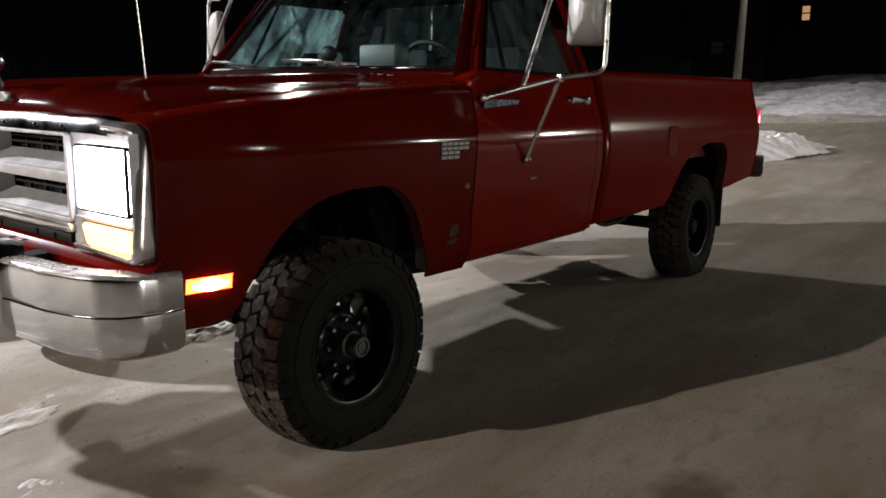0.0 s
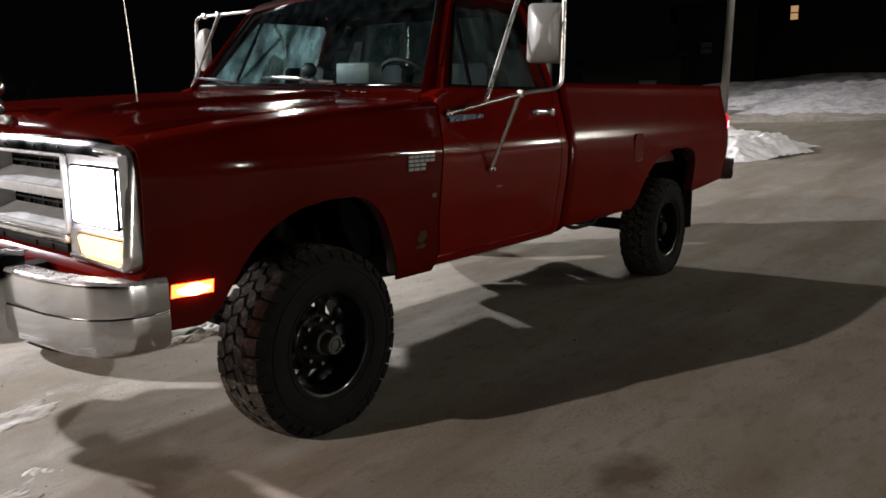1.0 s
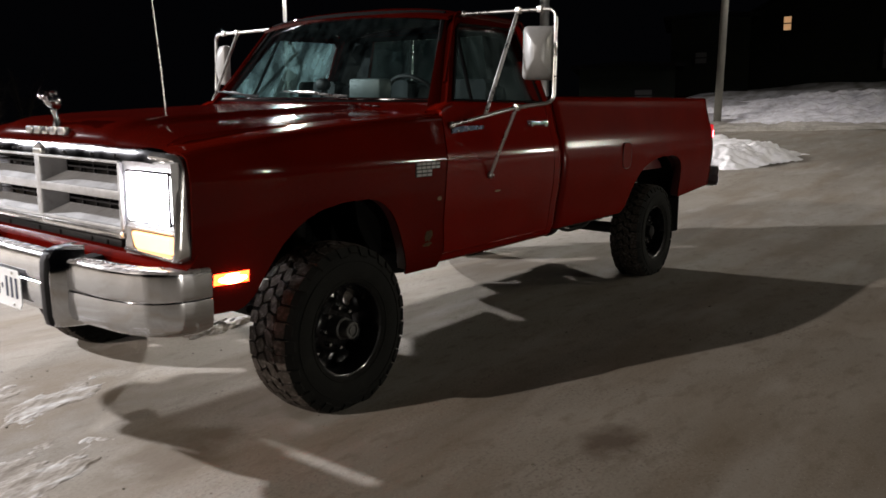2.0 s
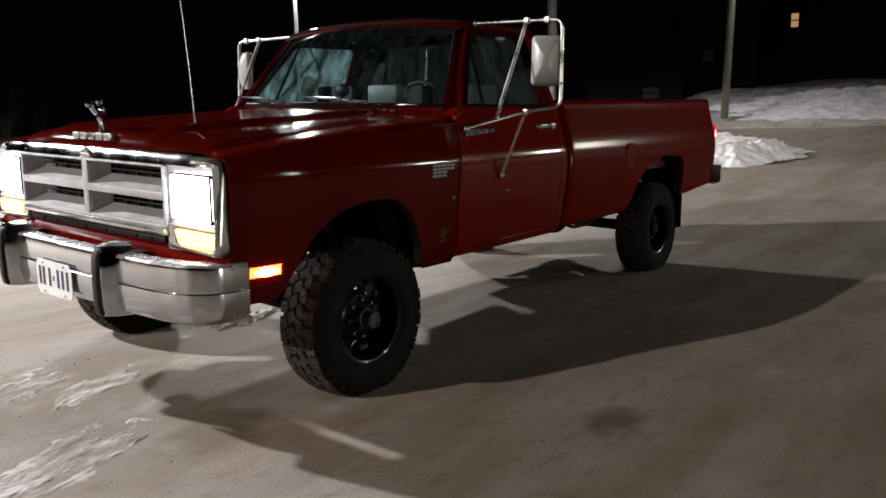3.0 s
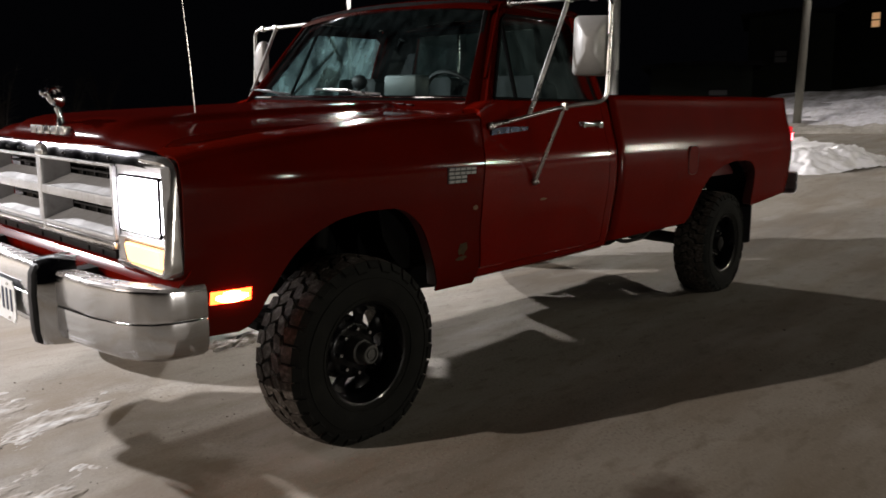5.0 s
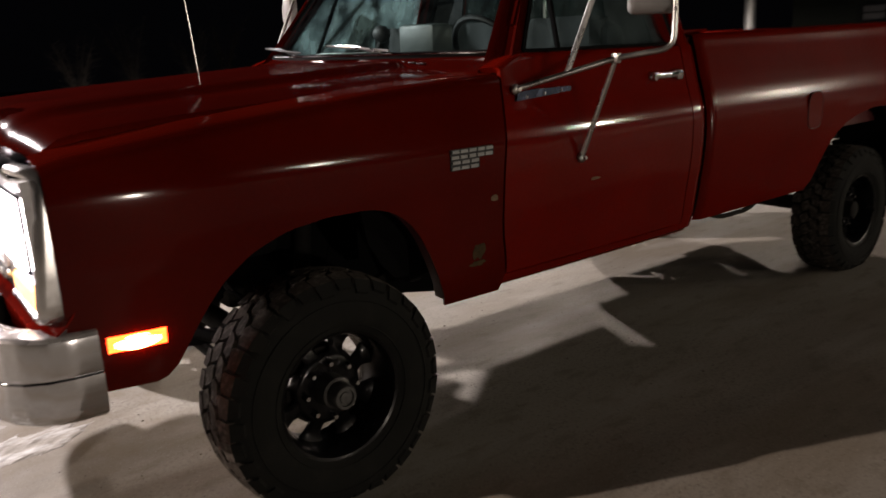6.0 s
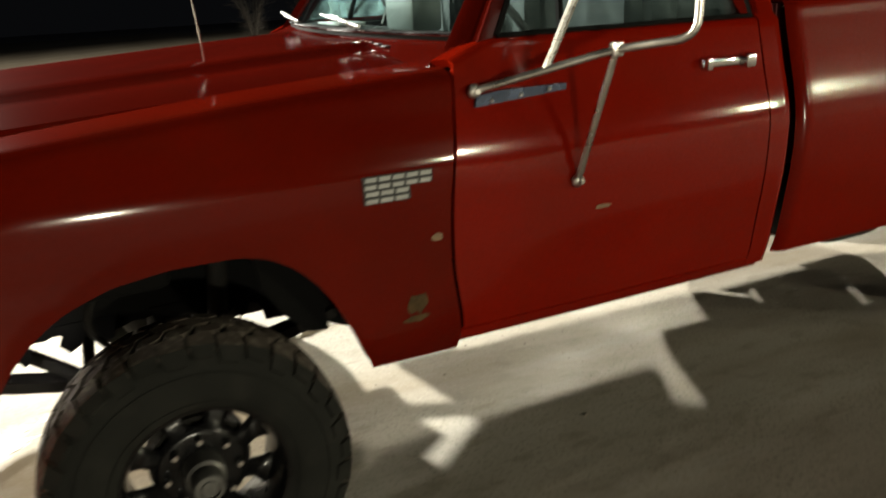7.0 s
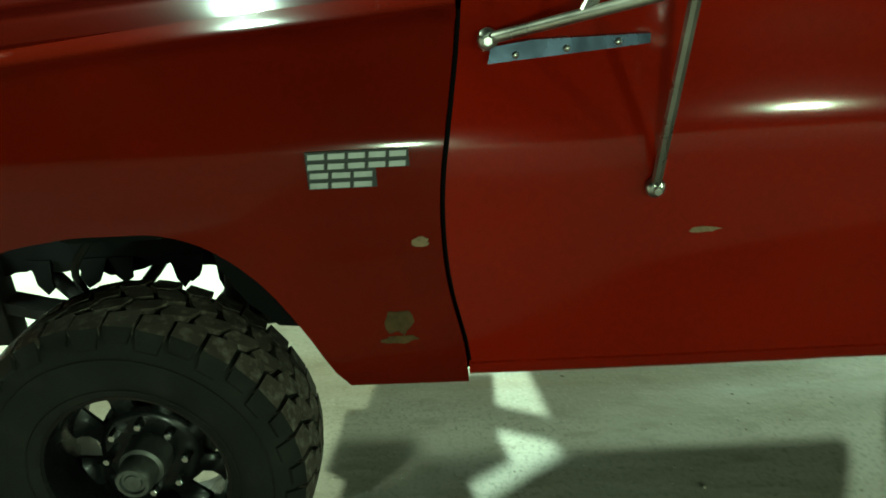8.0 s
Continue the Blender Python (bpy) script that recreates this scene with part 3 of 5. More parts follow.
def build_door(side):
    bm = bmesh.new()
    rows = []
    for x in spread(0.671, 1.664, [0.69, 0.71, 0.73, 0.75, 0.77, 0.79, 0.81, 1.65], 0.07):
        top = 1.262 - 0.042 * max(0.0, (0.81 - x) / 0.14) ** 1.5
        k = max(0.0, (0.93 - x) / 0.259) ** 2
        rows.append([(x + k * seam(z), side * half_width(x, z), z) for z in levels(0.560, top, 44)] + [(x + k * seam(top), side * (half_width(x, top) - 0.008), top + 0.008), (x + k * seam(top), side * 0.895, top + 0.010), (x, side * 0.86, top + 0.006)])
    sheet(bm, rows, (0, side, 0), 0.02)
    door = part("door", bm, RED, truck, angle=75)
    # window frame, leaning inwards
    def lean(x, z):
        return (x, side * (0.905 - 0.46 * (z - 1.262)), z)
    bm = bmesh.new()
    outer = [(0.775, 1.262), (1.05, 1.655), (1.10, 1.70), (1.62, 1.712), (1.66, 1.69), (1.69, 1.262)]
    inner = [(0.83, 1.276), (1.07, 1.632), (1.11, 1.660), (1.60, 1.674), (1.635, 1.645), (1.652, 1.276)]
    loop_frame(bm, [lean(*p) for p in outer], [lean(*p) for p in inner], 0.055, (0, side, 0))
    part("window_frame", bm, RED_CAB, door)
    bm = bmesh.new()
    tube(bm, [Vector(lean(*p)) + Vector((0, side * 0.004, 0)) for p in inner + inner[:1]], 0.007, 6)
    part("window_seal", bm, SEALSHADE, door)
    bm = bmesh.new()
    tube(bm, [Vector(lean(x, z)) - Vector((0, side * 0.045, 0)) for x, z in ((1.045, 1.275), (1.135, 1.662))], 0.011, 6)
    part("vent_bar", bm, SEALSHADE, door)
    bm = bmesh.new()
    bm.faces.new([bm.verts.new(Vector(lean(*p)) - Vector((0, side * 0.045, 0))) for p in (inner if side > 0 else inner[::-1])])
    bm.normal_update()
    if bm.faces[:][0].normal.y > 0:
        bmesh.ops.reverse_faces(bm, faces=bm.faces[:])
    pane = part("window_pane", bm, SIDEGLASS if side < 0 else FROSTED, door, "" if side < 0 else "frosted window pane")
    pane.visible_shadow = False
    bm = bmesh.new()
    box(bm, (0.80, min(side * 0.84, side * 0.87), 0.62), (1.64, max(side * 0.84, side * 0.87), 1.255), 0.01)
    part("door_lining", bm, DASH, door)
    # push-button handle
    bm = bmesh.new()
    box(bm, (1.43, side * 0.951 - 0.016, 1.150), (1.60, side * 0.951 + 0.016, 1.176), 0.008)
    box(bm, (1.435, side * 0.951 - 0.03, 1.145), (1.455, side * 0.951 + 0.03, 1.18), 0.006)
    box(bm, (1.575, side * 0.951 - 0.03, 1.142), (1.612, side * 0.951 + 0.03, 1.182), 0.008)
    part("door_handle", bm, CHROME, door, "chrome push-button handle")
    # dark jamb behind the gap
    bm = bmesh.new()
    sheet(bm, [[(x + seam(z), side * (half_width(0.66, z) - 0.032), z) for z in (0.515, 0.6, 0.7, 0.8, 0.9, 1.0, 1.1, 1.2)] for x in (0.625, 0.72)], (0, side, 0), 0.01)
    part("door_jamb", bm, SEALSHADE, truck)
    # lower sill line
    bm = bmesh.new()
    rows = []
    for x in spread(0.677, 1.72, [], 0.15):
        rows.append([(x, side * (half_width(x, 0.519) - 0.05), 0.512), (x, side * (half_width(x, 0.519) - 0.012), 0.513)]
                    + [(x, side * (half_width(x, z) - 0.003), z) for z in (0.519, 0.530, 0.543, 0.552)] + [(x, side * (half_width(x, 0.556) - 0.010), 0.556)])
    sheet(bm, rows, (0, side, 0), 0.006)
    part("rocker", bm, RED, truck)
    return door


def build_cab():
    # corner panels behind the doors
    for side in (-1, 1):
        bm = bmesh.new()
        rows = []
        for x in (1.670, 1.69, 1.72, 1.745, 1.757, 1.766, 1.770):
            drop = max(0.0, (x - 1.74) / 0.03) ** 2 * 0.03
            rows.append([(x, side * (half_width(x, z) - drop), z) for z in levels(0.53, 1.262, 22)]
                        + [(x, side * (0.905 - 0.46 * (z - 1.262) - drop), z) for z in (1.28, 1.38, 1.5, 1.6, 1.68, 1.715)])
        sheet(bm, rows, (0, side, 0), 0.012)
        part("cab_corner", bm, RED, truck)
        # windscreen pillar
        bm = bmesh.new()
        a, b = Vector((0.702, side * 0.852, 1.211)), Vector((1.075, side * 0.66, 1.712))
        rows = []
        for i in range(7):
            t = i / 6
            p = a.lerp(b, t)
            wx, wy = 0.055 - 0.015 * t, 0.034
            rows.append([p + Vector((-0.004, -side * 0.012, 0.003)), p + Vector((0.000, -side * 0.002, 0.002)), p + Vector((0.010, side * 0.008, 0.0)), p + Vector((wx + 0.02, side * (wy + 0.006 - 0.03 * t), 0)), p + Vector((wx + 0.035, -side * 0.01, 0)), p + Vector((0.03, -side * wy, 0))])
        sheet(bm, rows, closed=True)
        bmesh.ops.recalc_face_normals(bm, faces=bm.faces[:])
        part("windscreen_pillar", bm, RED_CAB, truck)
    # roof
    bm = bmesh.new()
    rows = []
    for i in range(19):
        t = i / 18
        x = 1.035 + 0.73 * t
        row = []
        for j in range(25):
            v = 2 * j / 24 - 1
            y = 0.71 * v
            bow = 0.045 * (1 - v * v)
            xx = x - bow * (1 - t) * 1.0
            z = 1.722 + 0.048 * (1 - abs(v) ** 3.2) * (1 - 0.35 * (2 * t - 1) ** 6) - 0.03 * max(0, 0.12 - t) / 0.12 - 0.02 * max(0, t - 0.9) / 0.1
            row.append((xx, y, z))
        rows.append(row)
    sheet(bm, rows, (0, 0, 1), 0.018)
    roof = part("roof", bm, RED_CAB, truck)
    for side in (-1, 1):
        bm = bmesh.new()
        tube(bm, rounded([(0.848, side * 0.836, 1.36), (1.085, side * 0.715, 1.705), (1.14, side * 0.715, 1.722), (1.72, side * 0.715, 1.722), (1.755, side * 0.72, 1.66)], 0.05), 0.010, 6)
        part("drip_rail", bm, RED_CAB, roof)
    # rear wall with its window
    bm = bmesh.new()
    outer = [(1.752, y, z) for y, z in ((-0.90, 0.56), (0.90, 0.56), (0.90, 1.262), (0.70, 1.70), (-0.70, 1.70), (-0.90, 1.262))]
    inner = [(1.752, y, z) for y, z in ((-0.50, 1.30), (0.50, 1.30), (0.51, 1.34), (0.445, 1.662), (-0.445, 1.662), (-0.51, 1.34))]
    loop_frame(bm, outer, inner, 0.02, (1, 0, 0))
    wall = part("cab_rear_wall", bm, RED, truck)
    bm = bmesh.new()
    bm.faces.new([bm.verts.new((1.742, p[1], p[2])) for p in inner])
    bm.normal_update()
    if bm.faces[:][0].normal.x > 0:
        bmesh.ops.reverse_faces(bm, faces=bm.faces[:])
    pane = part("rear_window_pane", bm, HAZED, wall, "frosted window pane")
    pane.visible_shadow = False
    for y in (-0.11, 0.11):
        bm = bmesh.new()
        box(bm, (1.734, y - 0.006, 1.30), (1.748, y + 0.006, 1.665), 0.002)
        part("slider_bar", bm, STEEL, wall)
    bm = bmesh.new()
    loop_frame(bm, [(1.722, p[1] * 0.93, max(0.62, p[2] * 0.995)) for p in outer], [(1.722, p[1] * 0.99, p[2]) for p in inner], 0.012, (-1, 0, 0))
    part("rear_lining", bm, DASH, wall)
    bm = bmesh.new()
    sheet(bm, [[(x, y, 1.705 + 0.03 * (1 - (y / 0.64) ** 2)) for y in (-0.64, -0.4, -0.15, 0.15, 0.4, 0.64)] for x in (1.06, 1.3, 1.5, 1.71)], (0, 0, -1), 0.006)
    part("headliner", bm, DASH, roof)
    # floor and fire wall
    bm = bmesh.new()
    box(bm, (0.62, -0.88, 0.56), (1.74, 0.88, 0.60))
    box(bm, (0.62, -0.72, 0.60), (0.65, 0.72, 1.15))
    part("cab_floor", bm, FRAME, truck)
    # windscreen
    bm = bmesh.new()
    rows = []
    for i in range(11):
        t = i / 10
        row = []
        for j in range(25):
            v = 2 * j / 24 - 1
            half = 0.814 + (0.648 - 0.814) * t
            bow = (0.105 - 0.03 * t) * (1 - v * v) + 0.0
            row.append((0.775 + 0.305 * t - bow, half * v, 1.272 + 0.444 * t + 0.018 * (1 - v * v) * t))
        rows.append(row)
    sheet(bm, rows, (-1, 0, 1))
    ws = part("windscreen", bm, GLASS, truck)
    ws.visible_shadow = False
    ring = rows[0] + [r[-1] for r in rows[1:]] + rows[-1][::-1][1:] + [r[0] for r in rows[::-1][1:]]
    bm = bmesh.new()
    tube(bm, ring, 0.014, 6, False)
    part("windscreen_seal", bm, SEALSHADE, ws)
    bm = bmesh.new()
    tube(bm, [Vector(p) + Vector((-0.012, 0, 0.006)) for p in rows[0]], 0.005, 6)
    part("windscreen_trim", bm, CHROME, ws, "bright metal windscreen trim")
    # cowl between bonnet and glass
    bm = bmesh.new()
    rows = []
    def bonnet_edge(y):
        a = min(abs(y), 0.745)
        k = max(0.0, min(1.0, (a - 0.40) / 0.09))
        return 1.2565 - 0.026 * k * k * (3 - 2 * k) - 0.022 * max(0, (a - 0.49) / 0.255) ** 2 + 0.012 * max(0.0, abs(y) - 0.745) / 0.115
    for t in (-0.12, 0.0, 0.25, 0.6, 1.0):
        row = []
        for v in (2 * j / 24 - 1 for j in range(25)):
            k = max(0.0, t)
            row.append((0.667 + (0.105 - 0.105 * (1 - v * v)) * k * 0.98, 0.86 * v, bonnet_edge(0.86 * v) * (1 - k) + 1.264 * k - (0.05 if t < 0 else 0.0)))
        rows.append(row)
    sheet(bm, rows, (0, 0, 1), 0.012)
    cowl = part("cowl", bm, RED_CAB, truck)
    for k in range(9):
        for s in (-1, 1):
            y = s * (0.10 + 0.055 * k)
            bm = bmesh.new()
            box(bm, (0.672, y - 0.018, 1.2605 - 0.06 * y * y), (0.70, y + 0.018, 1.2645 - 0.06 * y * y), 0.0015)
            part("cowl_vent", bm, BLACK, cowl)
    # wipers
    for y0, y1 in ((0.38, 0.74), (-0.30, 0.12)):
        bm = bmesh.new()
        tube(bm, [(0.695, y0, 1.275), (0.69, (y0 + y1) / 2, 1.312), (0.715, y1, 1.318)], [0.008, 0.006, 0.004], 8)
        tube(bm, [(0.672, y0 - 0.05, 1.292), (0.684, (y0 + y1) / 2, 1.306), (0.716, min(y1 + 0.08, 0.76), 1.318)], 0.005, 6)
        part("wiper", bm, STEEL if y0 < 0 else BLACK, truck)


def build_bonnet():
    bm = bmesh.new()
    table = ((-0.675, 1.085), (-0.668, 1.115), (-0.65, 1.14), (-0.61, 1.165), (-0.54, 1.182), (-0.3, 1.20), (0.0, 1.218), (0.4, 1.242), (0.664, 1.256))
    rows = []
    xs = [-0.675, -0.672, -0.668, -0.66, -0.65, -0.63, -0.61, -0.58, -0.54, -0.48] + [-0.4 + 0.1064 * i for i in range(11)]
    for x in xs:
        row = []
        for j in range(49):
            y = -0.745 + 1.49 * j / 48
            a = abs(y)
            t = max(0.0, min(1.0, (a - 0.40) / 0.09))
            drop = 0.026 * t * t * (3 - 2 * t) + 0.022 * max(0, (a - 0.49) / 0.255) ** 2
            front = max(0.0, (-0.4 - x) / 0.275)
            row.append((x + 0.035 * (a / 0.745) ** 2 * min(1, front * 1.2), y, curve_at(table, x) - drop * (1 - 0.45 * front ** 2) - 0.012 * front * (a / 0.745) ** 2))
        rows.append(row)
    sheet(bm, rows, (0, 0, 1), 0.02)
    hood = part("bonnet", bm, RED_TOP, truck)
    # raised letter strip: plain bars
    for k in range(5):
        y = -0.130 + 0.065 * k
        bm = bmesh.new()
        box(bm, (-0.678, y - 0.025, 1.118), (-0.650, y + 0.025, 1.148), 0.004)
        part("letter_bar", bm, STEEL, hood, "bright metal bar")
    return hood


def build_ornament():
    """A small cast figure on a stem."""
    bm = bmesh.new()
    tube(bm, [(-0.575, 0, 1.146), (-0.577, 0, 1.185), (-0.585, 0, 1.215)], [0.018, 0.009, 0.011], 10)
    bmesh.ops.create_icosphere(bm, subdivisions=3, radius=0.03, matrix=Matrix.Translation((-0.588, 0, 1.243)) @ Matrix.Rotation(radians(35), 4, "Y") @ Matrix.Diagonal((1.2, 0.6, 0.85, 1)))
    bmesh.ops.create_icosphere(bm, subdivisions=2, radius=0.018, matrix=Matrix.Translation((-0.622, 0, 1.266)) @ Matrix.Diagonal((1.2, 0.7, 0.8, 1)))
    for s in (-1, 1):
        pts = [(-0.60 + 0.022 * math.cos(a) + 0.004, s * (0.012 + 0.006 * a / 4), 1.264 + 0.022 * math.sin(a)) for a in (0.5 + 0.45 * k for k in range(11))]
        tube(bm, pts, [0.008 - 0.0005 * k for k in range(11)], 8)
    bmesh.ops.translate(bm, verts=bm.verts[:], vec=(-0.055, -0.015, 0))
    part("bonnet_ornament", bm, CHROME, truck, "small chrome figure")


def build_front():
    # headlamp-and-grille surround
    grille = None
    bm = bmesh.new()
    # sloping top rail
    rows = []
    for y in [-0.872 + 1.744 * i / 36 for i in range(37)]:
        k = max(0.0, (abs(y) - 0.74) / 0.175)
        dx = 0.05 * k ** 2.2
        rows.append([(-0.658 + dx, y, 1.092 - 0.02 * k), (-0.686 + dx, y, 1.086 - 0.02 * k), (-0.702 + dx, y, 1.066 - 0.02 * k), (-0.704 + dx, y, 1.044 - 0.012 * k), (-0.690 + dx, y, 1.038 - 0.01 * k)])
    sheet(bm, rows, (-1, 0, 0), 0.006)
    grille = part("grille", bm, CHROME, truck, "chrome and silver crossbar grille")
    for s in (-1, 1):
        # chrome trim round the outer corners
        bm = bmesh.new()
        line = rounded([(0, 0.78, 1.082), (0, 0.902, 1.072), (0, 0.926, 0.706), (0, 0.60, 0.716)], 0.06, 8)
        rows = []
        for i, p in enumerate(line):
            d = (line[min(i + 1, len(line) - 1)] - line[max(i - 1, 0)]).normalized()
            n0 = Vector((0, d.z, -d.y))
            dx = 0.05 * max(0.0, (p.y - 0.74) / 0.175) ** 2.2 * max(0.0, min(1.0, (p.z - 0.9) / 0.15))
            rows.append([(x + dx, s * (p.y + n0.y * w), p.z + n0.z * w) for x, w in ((-0.650, 0.0), (-0.690, 0.001), (-0.706, 0.005), (-0.713, 0.013), (-0.712, 0.021), (-0.704, 0.027), (-0.690, 0.029))])
        sheet(bm, rows, (-1, 0, 0), 0.004)
        part("outer_trim", bm, DULLCHROME, grille)
        # headlamp bezel
        bm = bmesh.new()
        def rect(x, y0, y1, z0, z1):
            return [(x, s * y0, z0), (x, s * y1, z0), (x, s * y1, z1), (x, s * y0, z1)]
        loop_frame(bm, rect(-0.700, 0.600, 0.890, 0.815, 1.046), rect(-0.690, 0.634, 0.884, 0.834, 1.016), 0.02, (-1, 0, 0))
        loop_frame(bm, rect(-0.706, 0.600, 0.896, 0.718, 0.8145), rect(-0.700, 0.634, 0.889, 0.736, 0.806), 0.02, (-1, 0, 0))
        part("headlight_bezel", bm, SILVER, grille)
        bm = bmesh.new()
        box(bm, (-0.718, min(s * 0.640, s * 0.880), 0.840), (-0.69, max(s * 0.640, s * 0.880), 1.010), 0.012, seg=3)
        hl = part("headlight", bm, LENSGLASS, truck, "rectangular headlight, lit")
        bm = bmesh.new()
        loop_frame(bm, rect(-0.709, 0.635, 0.885, 0.835, 1.015), rect(-0.709, 0.6405, 0.8795, 0.8405, 1.0095), 0.008, (-1, 0, 0))
        part("gasket", bm, SEALSHADE, hl)
        bm = bmesh.new()
        tube(bm, [(-0.7185, s * 0.845, 0.861), (-0.7185, s * 0.74, 0.866)], 0.0016, 5)
        part("filament_shade", bm, SEALSHADE, hl)
        bm = bmesh.new()
        prism(bm, [(s * 0.668, 0.741), (s * 0.884, 0.741), (s * 0.884, 0.800), (s * 0.645, 0.800)], -0.712, -0.69, 0)
        bmesh.ops.bevel(bm, geom=bm.edges[:], offset=0.005, segments=2, affect="EDGES")
        part("turn_signal", bm, AMBER, truck, "amber turn signal, lit")
    # crossbar insert: four funnels
    bm = bmesh.new()
    y_edges = ((-0.590, -0.018), (0.018, 0.590))
    z_edges = ((0.806, 0.906), (0.934, 1.034))
    for a, b in y_edges:
        for c, d in z_edges:
            front = [(-0.704, a, c), (-0.704, b, c), (-0.704, b, d), (-0.704, a, d)]
            back = [(-0.62, a + 0.03, c + 0.038), (-0.62, b - 0.03, c + 0.038), (-0.62, b - 0.03, d - 0.005), (-0.62, a + 0.03, d - 0.005)]
            sheet(bm, [front + front[:1], back + back[:1]], None, 0.003)
    part("grille_funnel", bm, SILVER, grille)
    bm = bmesh.new()
    for z0, z1 in ((0.794, 0.808), (0.904, 0.936), (1.032, 1.042)):
        box(bm, (-0.716, -0.592, z0), (-0.70, 0.592, z1), 0.003)
    for y0, y1 in ((-0.603, -0.588), (-0.02, 0.02), (0.588, 0.603)):
        box(bm, (-0.7165, y0, 0.800), (-0.701, y1, 1.037), 0.003)
    part("grille_crossbar", bm, SILVER, grille)
    bm = bmesh.new()
    box(bm, (-0.725, -0.60, 0.766), (-0.694, 0.60, 0.793), 0.006)
    part("grille_lower_bar", bm, DULLCHROME, grille)
    bm = bmesh.new()
    box(bm, (-0.585, -0.56, 0.80), (-0.575, 0.56, 1.035))
    part("grille_backing", bm, BLACK, grille)
    for a, b in y_edges:
        for c, d in z_edges:
            bm = bmesh.new()
            for z in (c + 0.06, c + 0.078):
                box(bm, (-0.622, a + 0.03, z - 0.0035), (-0.607, b - 0.03, z + 0.0035))
            for k in range(1, 5):
                y = a + 0.03 + (b - a - 0.06) * k / 5
                box(bm, (-0.620, y - 0.004, c + 0.038), (-0.608, y + 0.004, d - 0.005))
            part("grille_louvre", bm, BLACK, grille)
    # rivets on the top rail
    for y in (-0.56, -0.40, -0.20, 0.16, 0.22, 0.34, 0.56):
        bm = bmesh.new()
        bmesh.ops.create_uvsphere(bm, u_segments=8, v_segments=5, radius=0.007, matrix=Matrix.Translation((-0.702, y, 1.058)))
        part("rail_stud", bm, BLACK, grille)
    bm = bmesh.new()
    box(bm, (-0.714, -0.035, 1.040), (-0.700, 0.035, 1.064), 0.005)
    prism(bm, [(-0.02, 1.06), (0.02, 1.06), (0.03, 1.075), (0.0, 1.088), (-0.03, 1.075)], -0.71, -0.694, 0)
    part("grille_emblem", bm, STEEL, grille)
    # red panel between grille and bumper
    bm = bmesh.new()
    rows = []
    for y in [-0.93 + 1.86 * i / 30 for i in range(31)]:
        k = max(0.0, (abs(y) - 0.80) / 0.13)
        dx = 0.035 * k * k
        rows.append([(-0.655 + dx, y, 0.775), (-0.668 + dx, y, 0.755), (-0.668 + dx, y, 0.748), (-0.70 + dx, y, 0.71), (-0.722 + dx, y, 0.693), (-0.722 + dx, y, 0.62), (-0.68 + dx, y, 0.56)])
    sheet(bm, rows, (-1, 0, 0), 0.006)
    pan = part("front_panel", bm, RED, truck)
    bm = bmesh.new()
    box(bm, (-0.700, -0.56, 0.728), (-0.655, 0.56, 0.756), 0.003)
    part("air_slot", bm, BLACK, pan)
    for y in (-0.47, -0.36, -0.12, 0.05, 0.31, 0.44):
        bm = bmesh.new()
        box(bm, (-0.704, y - 0.004, 0.731), (-0.69, y + 0.004, 0.750))
        part("slot_fin", bm, FRAME, pan)


BUMPER_PLAN = ((0.0, -0.865), (0.5, -0.860), (0.70, -0.845), (0.80, -0.822), (0.865, -0.795), (0.905, -0.76), (0.93, -0.715), (0.942, -0.66), (0.944, -0.60))


